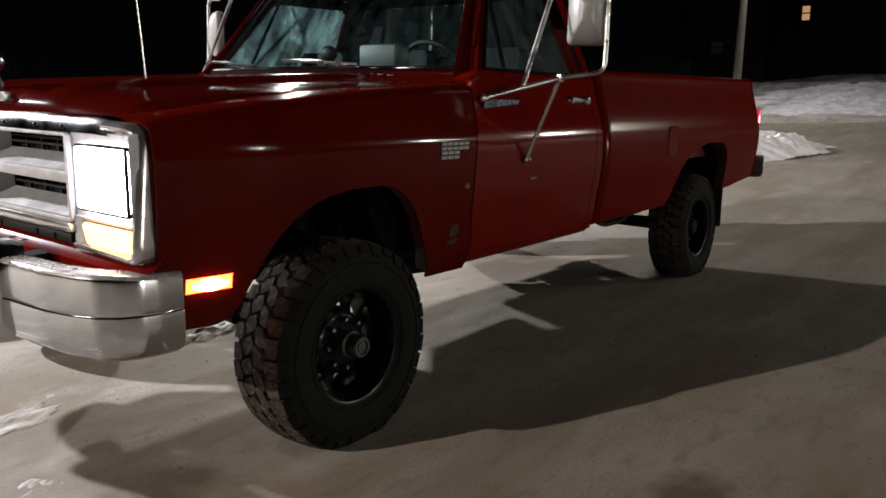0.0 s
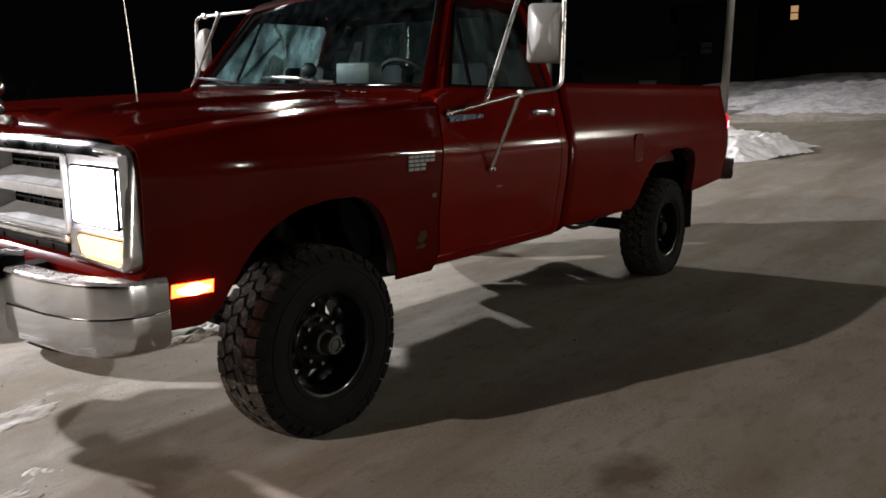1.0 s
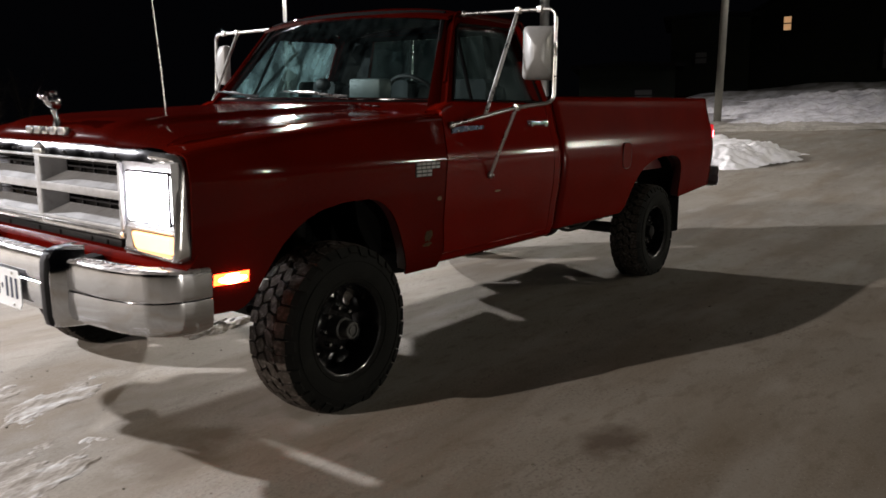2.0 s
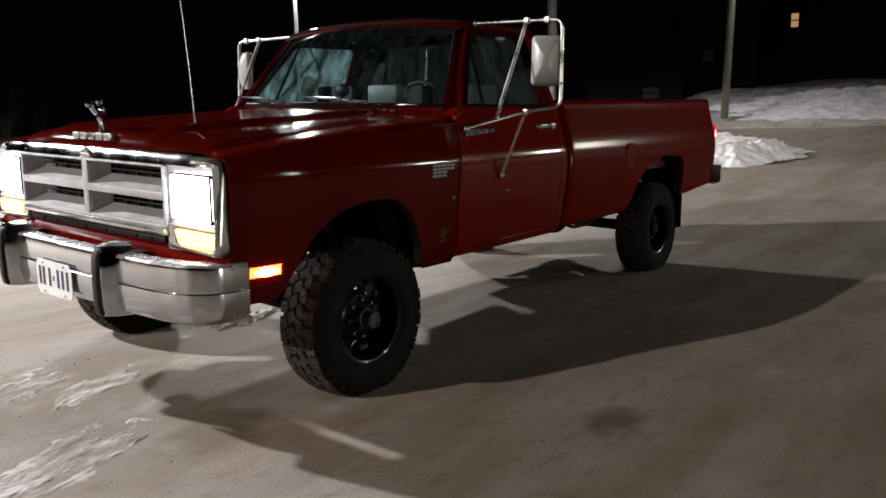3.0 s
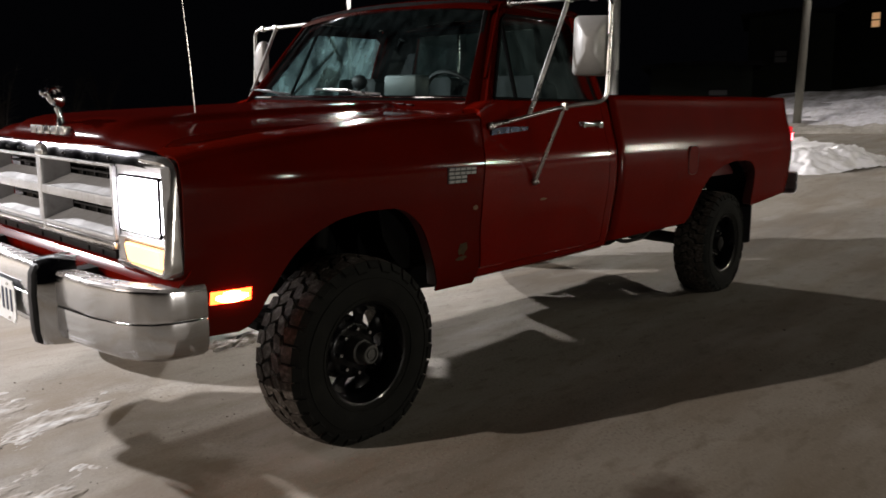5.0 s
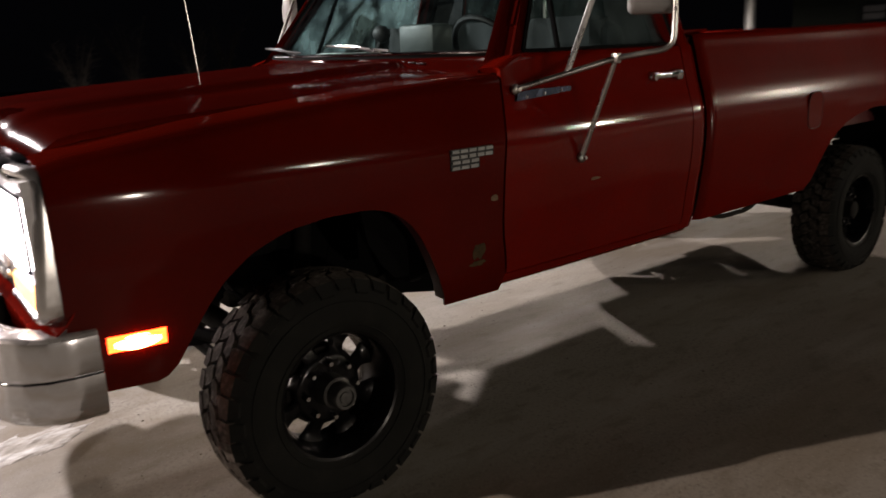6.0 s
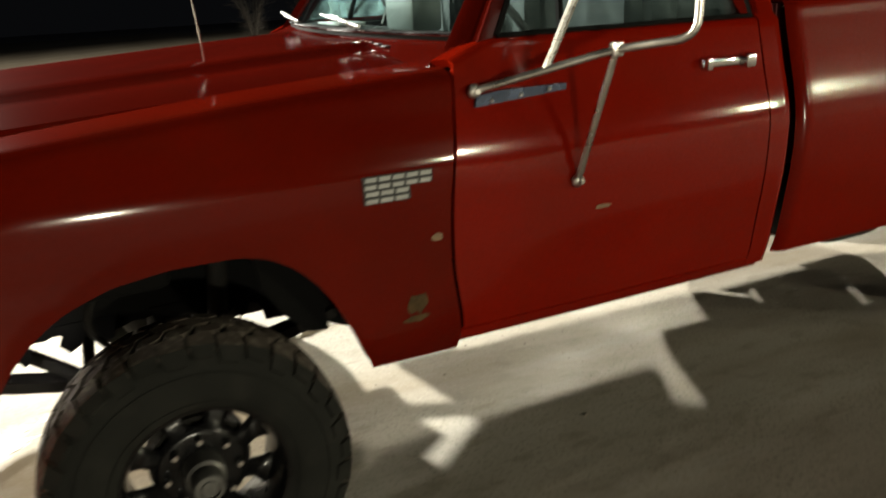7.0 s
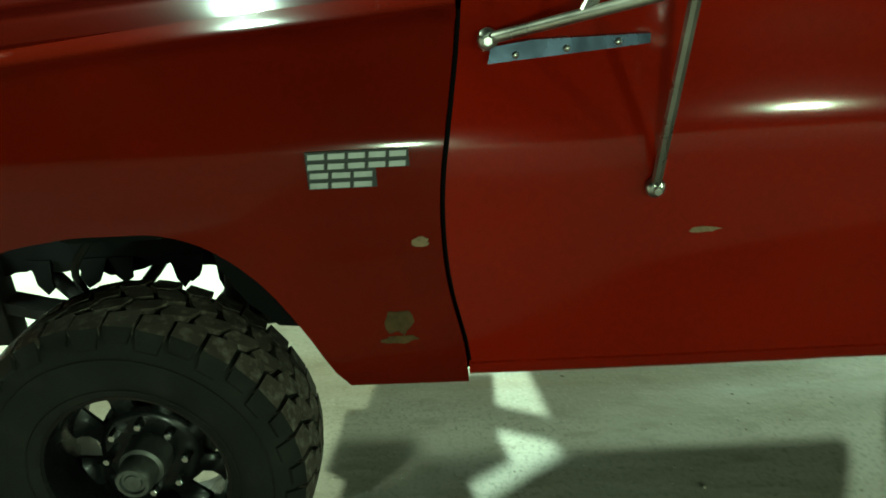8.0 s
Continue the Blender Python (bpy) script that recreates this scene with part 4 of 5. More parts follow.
def build_bumper():
    plan = []
    for i in range(len(BUMPER_PLAN) - 1):
        (a, p), (b, q) = BUMPER_PLAN[i], BUMPER_PLAN[i + 1]
        for k in range(4):
            plan.append(Vector((p + (q - p) * k / 4, a + (b - a) * k / 4, 0)))
    plan.append(Vector((BUMPER_PLAN[-1][1], BUMPER_PLAN[-1][0], 0)))
    full = [Vector((p.x, -p.y, 0)) for p in plan[:0:-1]] + plan
    rows = []
    prof = ((-0.060, 0.701), (-0.012, 0.700), (-0.005, 0.698), (-0.001, 0.694), (0.002, 0.688), (0.004, 0.676), (0.005, 0.640), (0.005, 0.600), (0.004, 0.592), (0.0015, 0.589), (0.002, 0.587), (0.0055, 0.585), (0.0065, 0.575), (0.007, 0.552), (0.006, 0.510), (-0.004, 0.482), (-0.035, 0.462), (-0.07, 0.458))
    for i, p in enumerate(full):
        d = (full[min(i + 1, len(full) - 1)] - full[max(i - 1, 0)]).normalized()
        n0 = Vector((-d.y, d.x, 0))
        if n0.x > 0 and abs(n0.x) > 0.05:
            n0 = -n0
        if abs(n0.x) <= 0.05 and n0.y * p.y < 0:
            n0 = -n0
        e = min(1.0, max(0.0, (abs(p.y) - 0.9) / 0.06))
        rows.append([(p.x + n0.x * o, p.y + n0.y * o, z - 0.012 * e * (z > 0.6)) for o, z in prof])
    bm = bmesh.new()
    sheet(bm, [r[4:] for r in rows], (-1, 0, 0), 0.004)
    bumper = part("front_bumper", bm, CHROME, truck, "chrome front bumper", 50)
    bm = bmesh.new()
    sheet(bm, [r[:5] for r in rows], (0, 0, 1), 0.004)
    part("bumper_top", bm, SATIN, bumper, "satin chrome top edge", 50)
    for s in (-1, 1):
        bm = bmesh.new()
        rows = []
        for z, x, h in ((0.445, -0.86, 0.030), (0.455, -0.900, 0.040), (0.50, -0.910, 0.046), (0.62, -0.912, 0.048), (0.70, -0.906, 0.046), (0.728, -0.892, 0.042), (0.738, -0.865, 0.03), (0.738, -0.80, 0.028)):
            y = s * 0.415
            rows.append([(-0.80 if z < 0.738 else -0.79, y - h * 1.7, z), (x + 0.03, y - h * 1.25, z), (x, y - h * 0.7, z), (x - 0.004, y, z), (x, y + h * 0.7, z), (x + 0.03, y + h * 1.25, z), (-0.80 if z < 0.738 else -0.79, y + h * 1.7, z)])
        sheet(bm, rows, (-1, 0, 0), 0.004)
        over = part("bumper_guard", bm, CHROME, bumper)
        bm = bmesh.new()
        rows = []
        for z, x in ((0.452, -0.898), (0.462, -0.914), (0.50, -0.922), (0.62, -0.924), (0.69, -0.919), (0.716, -0.908), (0.722, -0.895)):
            y = s * 0.415
            rows.append([(x + 0.014, y - 0.021, z), (x, y - 0.016, z), (x - 0.003, y, z), (x, y + 0.016, z), (x + 0.014, y + 0.021, z)])
        sheet(bm, rows, (-1, 0, 0), 0.003)
        part("guard_pad", bm, BLACK, bumper, "black rubber pad")
    # registration plate with plain bars
    bm = bmesh.new()
    rect = [(-0.152, 0.462), (0.152, 0.462), (0.152, 0.612), (-0.152, 0.612)]
    prism(bm, rect, -0.884, -0.880, 0)
    bmesh.ops.bevel(bm, geom=[e for e in bm.edges if abs(e.verts[0].co.x - e.verts[1].co.x) > 0.002], offset=0.014, segments=3, affect="EDGES")
    plate = part("registration_plate", bm, PLATE, bumper, "white plate with dark bars")
    for y in (-0.118, -0.078, -0.038, 0.0, 0.034, 0.086, 0.12):
        bm = bmesh.new()
        box(bm, (-0.8862, y - 0.008 if y else -0.004, 0.502 if y else 0.53), (-0.8845, y + 0.008 if y else 0.004, 0.582 if y else 0.55))
        part("plate_bar", bm, INK, plate)
    for y in (-0.09, 0.09):
        for z in (0.475, 0.599):
            bm = bmesh.new()
            bmesh.ops.create_uvsphere(bm, u_segments=8, v_segments=5, radius=0.006, matrix=Matrix.Translation((-0.8845, y, z)))
            part("plate_bolt", bm, STEEL, plate)


def build_bed():
    for side in (-1, 1):
        bm = bmesh.new()
        rows = []
        for x in spread(1.797, 4.42, [k for k, _ in REAR_ARCH] + [1.803, 1.811, 1.821, 1.833], 0.05):
            lo, hi = curve_at(REAR_ARCH, x), 1.312 + 0.035 * (x - 1.8) / 2.62
            tuck = 0.05 * max(0.0, (x - 4.36) / 0.06) ** 2 + 0.022 * max(0.0, (1.836 - x) / 0.039) ** 2
            # raised flare over the wheel
            row = []
            for z in levels(lo, hi - 0.02, 44):
                r = math.hypot((x - 3.18) * 0.80, (z - 0.5) * 0.93)
                k = max(0.0, 1 - max(0.0, r - 0.385) / 0.085)
                flare = 0.004 * k * k * (3 - 2 * k)
                row.append((x, side * (half_width(x, z) + flare - tuck), z))
            w = half_width(x, hi - 0.02) - tuck
            row += [(x, side * (w - 0.006), hi - 0.006), (x, side * (w - 0.02), hi), (x, side * (w - 0.07), hi), (x, side * (w - 0.075), hi - 0.02)]
            rows.append(row)
        sheet(bm, rows, (0, side, 0), 0.006)
        panel = part("bed_side", bm, RED_BED, truck, angle=75)
        bm = bmesh.new()
        box(bm, (1.80, min(side * 0.80, side * 0.85), 0.80), (4.36, max(side * 0.80, side * 0.85), 1.29), 0.01)
        part("bed_inner_wall", bm, RED_DARK, truck)
        # wheel housing
        bm = bmesh.new()
        rows = []
        for k in range(13):
            a = math.pi * k / 12
            rows.append([(3.20 - 0.54 * math.cos(a), side * y, 0.56 + 0.40 * math.sin(a)) for y in (0.93, 0.62)])
        sheet(bm, rows, None, 0.006)
        prism(bm, [(2.80, 0.53), (3.62, 0.53), (3.60, 0.86), (3.40, 0.95), (3.0, 0.95), (2.80, 0.86)], min(side * 0.615, side * 0.625), max(side * 0.615, side * 0.625), 1)
        part("wheel_housing", bm, SEALSHADE, truck)
        # tail lamp wrapped round the corner
        bm = bmesh.new()
        box(bm, (4.395, min(side * 0.885, side * 0.963), 0.90), (4.44, max(side * 0.885, side * 0.963), 1.13), 0.014, seg=3)
        tl = part("tail_light", bm, TAIL, truck, "red tail light, lit")
        bm = bmesh.new()
        box(bm, (4.41, min(side * 0.90, side * 0.9655), 1.02), (4.4425, max(side * 0.90, side * 0.9655), 1.085), 0.01)
        part("bulb", bm, TAILBULB, tl)
        bm = bmesh.new()
        box(bm, (4.40, min(side * 0.89, side * 0.958), 0.80), (4.434, max(side * 0.89, side * 0.958), 0.895), 0.01)
        part("reverse_light", bm, WHITE, truck)
        # mud flap
        bm = bmesh.new()
        rows = []
        for z in (0.70, 0.5, 0.36, 0.30, 0.285):
            rows.append([(3.80 + 0.05 * (0.66 - z), side * y, z + (0.012 if y > 0.92 and z < 0.32 else 0)) for y in (0.62, 0.7, 0.8, 0.9, 0.935)])
        sheet(bm, rows, (1, 0, 0), 0.008)
        part("mud_flap", bm, BLACK, truck, "black rubber flap")
    # fuel door on the near side
    bm = bmesh.new()
    outline = []
    for cx, cz, a0 in ((2.645, 0.985, 0), (2.605, 0.985, 90), (2.605, 0.905, 180), (2.645, 0.905, 270)):
        for k in range(5):
            a = radians(a0 + 22.5 * k)
            outline.append((cx + 0.045 * math.cos(a), cz + 0.045 * math.sin(a)))
    prism(bm, outline, -1.0042, -0.99, 1)
    door = part("fuel_door", bm, RED, truck)
    bm = bmesh.new()
    tube(bm, [(u, -1.0036, v) for u, v in outline + outline[:1]], 0.0016, 5, False)
    part("fuel_door_seam", bm, BLACK, door)
    bm = bmesh.new()
    box(bm, (1.80, -0.80, 0.80), (4.37, 0.80, 0.83))
    box(bm, (1.795, -0.86, 0.62), (1.815, 0.86, 1.30))
    part("bed_floor", bm, RED_DARK, truck)
    bm = bmesh.new()
    box(bm, (4.375, -0.83, 0.66), (4.42, 0.83, 1.33), 0.015)
    box(bm, (4.415, -0.55, 0.80), (4.426, 0.55, 1.2), 0.01)
    part("tailgate", bm, RED, truck)
    # rear bumper
    bm = bmesh.new()
    rows = []
    for y in [-0.985 + 1.97 * i / 28 for i in range(29)]:
        k = max(0.0, (abs(y) - 0.88) / 0.105)
        dx = 0.05 * k * k
        rows.append([(4.46, y, 0.775), (4.60 - dx, y, 0.775), (4.632 - dx, y, 0.762), (4.638 - dx, y, 0.72), (4.622 - dx, y, 0.69), (4.638 - dx, y, 0.665), (4.634 - dx, y, 0.63), (4.60 - dx, y, 0.608), (4.46, y, 0.61)])
    sheet(bm, rows, (1, 0, 0), 0.005)
    part("rear_bumper", bm, SILVER, truck, "dull steel rear bumper")


def build_wheel_parts():
    """One wheel round the y axis with its face towards -y; the tread is built of single lugs."""
    R = 0.353
    tyre = bmesh.new()
    prof = [(-0.085, 0.186), (-0.100, 0.189), (-0.110, 0.203), (-0.117, 0.235), (-0.119, 0.262), (-0.116, 0.290), (-0.109, 0.312), (-0.100, 0.326), (-0.085, R - 0.017), (-0.04, R - 0.014), (0, R - 0.013)]
    prof = prof + [(-a, r) for a, r in prof[-2::-1]]
    lathe(tyre, prof, 72)
    tread, lugs = bmesh.new(), []
    n0 = 34
    pitch = 2 * math.pi / n0
    rng = random.Random(11)

    def at(u, v, sink=0.0):
        """A point of the tread: turn in pitches, place across, depth."""
        r = R - 0.012 * (abs(v) / 0.105) ** 3 - sink
        return (r * math.cos(u * pitch), v, r * math.sin(u * pitch))

    def lug(ring, low, into, slot=0):
        """A raised block over a ring of points, with steep flanks."""
        top = [into.verts.new(p) for p in ring]
        foot = [into.verts.new(p) for p in low]
        faces = [into.faces.new(top)]
        for k in range(len(top)):
            q = (k + 1) % len(top)
            faces.append(into.faces.new((top[k], foot[k], foot[q], top[q])))
        for f in faces:
            f.material_index = slot

    g = 0.085
    for k in range(n0):
        for row, v0 in enumerate((-0.0715, -0.0238, 0.0238, 0.0715)):
            side = 1 if v0 > 0 else -1
            u0 = k + 0.5 * (row % 2)
            skew = 0.34 * side
            hexa = [(-0.5 + g, -0.24), (0.20, -0.55), (0.5 - g, -0.33), (0.5 - g, 0.24), (-0.20, 0.55), (-0.5 + g, 0.33)]
            pts = [(u0 + a + skew * b + rng.uniform(-0.045, 0.045), v0 + 0.0475 * b) for a, b in hexa]
            blocks = []
            if abs(v0) > 0.05:
                # shoulder lug: squared off and wrapped down the side wall, every other one longer
                inner = [p for p in pts if abs(p[1]) < abs(v0)]
                inner.sort(key=lambda p: p[0])
                reach = 0.1035 if k % 2 else 0.099
                outer = [(inner[2][0], side * reach), (inner[0][0], side * reach)]
                pts = inner + outer
                a, b = outer
                drop, out = (0.046, 0.1175) if k % 2 else (0.034, 0.114)
                wrap = [at(*b), at(*a)] + [((R - drop) * math.cos((a[0] - 0.10) * pitch), side * out, (R - drop) * math.sin((a[0] - 0.10) * pitch)),
                                           ((R - drop) * math.cos((b[0] + 0.10) * pitch), side * out, (R - drop) * math.sin((b[0] + 0.10) * pitch))]
                blocks.append((wrap, [(p[0] * 0.96, p[1] * 0.93, p[2] * 0.96) for p in wrap], 1))
            blocks.append(([at(*p) for p in pts], [at(p[0], p[1], 0.016) for p in pts], 0))
            one = bmesh.new()
            for ring, low, slot in blocks:
                lug(ring, low, tread, slot)
                lug(ring, low, one, slot)
            bmesh.ops.recalc_face_normals(one, faces=one.faces[:])
            lugs.append(one)
    bmesh.ops.recalc_face_normals(tyre, faces=tyre.faces[:])
    bmesh.ops.recalc_face_normals(tread, faces=tread.faces[:])
    # raised rings on the side wall
    for r0, y0 in ((0.212, -0.1135), (0.282, -0.1185)):
        ring = [(r0 * math.cos(t), y0, r0 * math.sin(t)) for t in (2 * math.pi * k / 64 for k in range(65))]
        tube(tyre, ring, 0.0022, 5, False)
    rim = bmesh.new()
    lathe(rim, [(-0.096, 0.197), (-0.103, 0.192), (-0.100, 0.184), (-0.088, 0.178), (-0.066, 0.171), (-0.02, 0.167), (0.06, 0.165), (0.09, 0.18), (0.096, 0.195)], 56)
    lathe(rim, [(-0.096, 0.197), (-0.092, 0.190), (-0.082, 0.184), (-0.06, 0.177), (-0.02, 0.173), (0.06, 0.171), (0.09, 0.186), (0.096, 0.195)], 56)
    # dished centre disc with eight openings
    lathe(rim, [(-0.022, 0.045), (-0.027, 0.09), (-0.022, 0.103), (-0.014, 0.109), (-0.004, 0.104), (-0.008, 0.09), (-0.006, 0.045)], 48)
    spoke = bmesh.new()
    rows = []
    for r, y, h in ((0.098, -0.020, 0.028), (0.112, -0.014, 0.024), (0.132, -0.006, 0.025), (0.150, -0.004, 0.032), (0.170, -0.008, 0.046)):
        rows.append([(r, y + dy, w) for w, dy in ((-h, 0.006), (-h * 0.6, -0.003), (h * 0.6, -0.003), (h, 0.006), (h, 0.014), (-h, 0.014))])
    sheet(spoke, rows, closed=True)
    bmesh.ops.recalc_face_normals(spoke, faces=spoke.faces[:])
    bmesh.ops.recalc_face_normals(rim, faces=rim.faces[:])
    nut = bmesh.new()
    lathe(nut, [(-0.054, 0.0005), (-0.054, 0.007), (-0.050, 0.0105), (-0.024, 0.0105)], 6)
    hub_front = bmesh.new()
    lathe(hub_front, [(-0.120, 0.0005), (-0.120, 0.016), (-0.117, 0.018), (-0.117, 0.024), (-0.123, 0.026), (-0.123, 0.033), (-0.116, 0.038), (-0.08, 0.039), (-0.075, 0.046), (-0.03, 0.049), (-0.01, 0.049)], 36)
    hub_rear = bmesh.new()
    lathe(hub_rear, [(-0.085, 0.0005), (-0.085, 0.03), (-0.077, 0.044), (-0.03, 0.048), (-0.01, 0.048)], 32)
    drum = bmesh.new()
    lathe(drum, [(0.012, 0.05), (0.012, 0.118), (0.075, 0.122), (0.09, 0.10), (0.09, 0.03)], 40)
    return tyre, tread, lugs, rim, nut, hub_front, hub_rear, drum, spoke


def flat_foot(bm, cz):
    """The tyre's foot pressed flat on the ground."""
    for v in bm.verts:
        if v.co.z < -cz:
            over = -cz - v.co.z
            v.co.z = -cz
            if abs(v.co.y) > 0.09:
                v.co.y *= 1 + over * 1.2


def build_wheels():
    tyre, tread, lugs, rim, nut, hubf, hubr, drum, spoke = build_wheel_parts()
    CZ = 0.325
    flat_foot(tyre, CZ)
    for bm in [tread] + lugs:
        flat_foot(bm, CZ)
    spots = ((0.0, -0.890, 0), (3.327, -0.826, 1), (0.0, 0.890, 0), (3.327, 0.826, 1))
    inv = truck.matrix_basis.inverted()
    first = None
    for i, (x, y, rear) in enumerate(spots):
        m = inv @ Matrix.Translation((x, y, CZ + 0.001)) @ pose(0, 0, 0, 0, 0, 180 if y > 0 else 0)
        if first is None:
            wheel = part("wheel", rim, GLOSSBLACK, truck, "black eight-spoke rim")
            wheel.matrix_basis = m
            t = part("tyre", tyre, RUBBER, wheel, "black off-road tyre", 30)
            single = [part("tread_lug", bm, DUSTRUBBER, wheel, "", 30) for bm in lugs]
            for o in single:
                o.data.materials.append(RUBBER)
            d = part("brake_drum", drum, FRAME, wheel)
            nuts = part("lug_nut", nut, CHROME, wheel)
            hf = part("locking_hub", hubf, DULLSTEEL, wheel, "dull steel locking hub")
            hr = part("centre_cap", hubr, FRAME, wheel)
            hr.parent = None
            first = wheel
            sp = part("spoke", spoke, GLOSSBLACK, wheel)
            keep = (t, d, nuts, hf, hr, sp)
            sp.matrix_basis = Matrix.Rotation(math.pi / 8, 4, "Y")
            nuts.matrix_basis = Matrix.Translation((0.0825, 0, 0))
        else:
            wheel = again(first, m, truck)
            again(keep[0], Matrix(), wheel)
            again(keep[1], Matrix(), wheel)
            if i == 1:
                for o in single:
                    again(o, Matrix(), wheel)
            elif i == 2:
                far = part("tread", tread, DUSTRUBBER, wheel, "salt-dusted deep tread", 30)
                far.data.materials.append(RUBBER)
                tagged(far, kind="stuff")
            else:
                tagged(again(far, Matrix(), wheel), kind="stuff")
            if rear:
                if i == 1:
                    keep[4].parent = wheel
                else:
                    again(keep[4], Matrix(), wheel)
            else:
                again(keep[3], Matrix(), wheel)
            again(keep[2], Matrix.Translation((0.0825, 0, 0)), wheel)
        for k in range(0 if wheel != first else 1, 8):
            again(keep[5], Matrix.Rotation(math.pi * (2 * k + 1) / 8, 4, "Y"), wheel)
        for k in range(1, 8):
            a = 2 * math.pi * k / 8
            again(keep[2], Matrix.Translation((0.0825 * math.cos(a), 0, 0.0825 * math.sin(a))), wheel)


def build_chassis():
    for s in (-1, 1):
        bm = bmesh.new()
        rows = []
        for x, z in ((-0.78, 0.56), (-0.45, 0.58), (-0.2, 0.64), (0.3, 0.62), (0.6, 0.53), (2.5, 0.53), (2.9, 0.66), (3.7, 0.66), (4.4, 0.60)):
            rows.append([(x, s * 0.40, z), (x, s * 0.47, z), (x, s * 0.47, z + 0.13), (x, s * 0.40, z + 0.13)])
        sheet(bm, rows, closed=True)
        bmesh.ops.recalc_face_normals(bm, faces=bm.faces[:])
        part("frame_rail", bm, FRAME, truck)
        for x in (0.0, 3.327):
            bm = bmesh.new()
            rows = []
            for k in range(13):
                u = -1 + 2 * k / 12
                xx, z = x + 0.58 * u, 0.42 + 0.11 * u * u
                rows.append([(xx, s * 0.50, z), (xx, s * 0.565, z), (xx, s * 0.565, z + 0.03), (xx, s * 0.50, z + 0.03)])
            sheet(bm, rows, closed=True)
            bmesh.ops.recalc_face_normals(bm, faces=bm.faces[:])
            part("leaf_spring", bm, FRAME, truck)
            # spring hangers, bulked out to block lamp light under the truck
            bm = bmesh.new()
            box(bm, (x + 0.56, min(s * 0.495, s * 0.575), 0.46), (x + 0.62, max(s * 0.495, s * 0.575), 0.64), 0.015)
            part("spring_hanger", bm, FRAME, truck)
            bm = bmesh.new()
            if x < 1 or s < 0:
                box(bm, (x - 0.60, min(s * 0.495, s * 0.575), 0.40), (x - 0.46, max(s * 0.495, s * 0.575), 0.66), 0.015)
            else:
                prism(bm, [(2.557, 0.33), (2.57, 0.38), (2.68, 0.525), (2.54, 0.535), (2.54, 0.66), (2.867, 0.66), (2.867, 0.33)], min(s * 0.495, s * 0.575), max(s * 0.495, s * 0.575), 1)
            part("spring_hanger", bm, FRAME, truck)
            bm = bmesh.new()
            tube(bm, [(x + 0.10, s * 0.58, 0.36), (x + 0.16, s * 0.56, 0.84)], 0.028, 10)
            part("shock_absorber", bm, FRAME, truck)
    for x, off in ((0.0, 0.22), (3.327, 0.0)):
        bm = bmesh.new()
        tube(bm, [(x, -0.74, 0.34), (x, 0.74, 0.34)], 0.042, 12)
        bmesh.ops.create_icosphere(bm, subdivisions=3, radius=0.135, matrix=Matrix.Translation((x, off, 0.34)))
        part("axle", bm, FRAME, truck)
    bm = bmesh.new()
    tube(bm, [(1.35, 0.1, 0.50), (3.25, 0.0, 0.40)], 0.045, 12)
    tube(bm, [(1.25, 0.2, 0.62), (0.45, 0.21, 0.60), (0.12, 0.22, 0.44)], 0.03, 12)
    part("drive_shaft", bm, FRAME, truck)
    bm = bmesh.new()
    box(bm, (-0.42, -0.26, 0.52), (0.42, 0.26, 1.02), 0.05)
    box(bm, (0.42, -0.18, 0.48), (1.4, 0.24, 0.72), 0.05)
    engine = part("engine", bm, FRAME, truck)
    bm = bmesh.new()
    box(bm, (0.0, -0.22, 0.40), (0.36, 0.16, 0.54), 0.03)
    part("oil_pan", bm, FRAME, engine)
    bm = bmesh.new()
    tube(bm, rounded([(0.3, 0.30, 0.62), (0.7, 0.34, 0.60), (1.1, 0.45, 0.48), (2.4, 0.52, 0.48), (2.9, 0.58, 0.60), (3.9, 0.55, 0.52), (4.2, 0.70, 0.50)], 0.15), 0.03, 10)
    tube(bm, [(1.6, 0.50, 0.48), (2.46, 0.52, 0.48)], 0.085, 14)
    part("exhaust", bm, FRAME, truck)
    bm = bmesh.new()
    box(bm, (2.05, -0.80, 0.48), (2.78, -0.50, 0.72), 0.04)
    part("fuel_tank", bm, FRAME, truck)
    bm = bmesh.new()
    tube(bm, rounded([(2.06, -0.79, 0.52), (2.2, -0.80, 0.47), (2.45, -0.80, 0.47), (2.6, -0.79, 0.53)], 0.08), 0.012, 8)
    part("tank_strap", bm, FRAME, truck)
    bm = bmesh.new()
    tube(bm, [(-0.22, -0.66, 0.42), (-0.22, 0.60, 0.46)], 0.018, 10)
    tube(bm, [(-0.45, -0.42, 0.58), (-0.15, -0.62, 0.44)], 0.02, 10)
    part("steering_linkage", bm, FRAME, truck)
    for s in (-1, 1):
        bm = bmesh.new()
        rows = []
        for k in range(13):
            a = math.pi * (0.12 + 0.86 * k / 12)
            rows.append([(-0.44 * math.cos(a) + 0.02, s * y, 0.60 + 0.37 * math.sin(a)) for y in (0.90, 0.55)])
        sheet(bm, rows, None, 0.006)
        part("wheel_housing", bm, SEALSHADE, truck)
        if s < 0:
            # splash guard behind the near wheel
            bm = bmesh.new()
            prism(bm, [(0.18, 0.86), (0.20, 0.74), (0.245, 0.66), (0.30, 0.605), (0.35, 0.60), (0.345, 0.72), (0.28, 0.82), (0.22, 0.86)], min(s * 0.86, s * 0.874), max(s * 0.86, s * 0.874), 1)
            part("splash_guard", bm, SEALSHADE, truck)
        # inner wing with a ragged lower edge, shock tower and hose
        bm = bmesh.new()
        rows = []
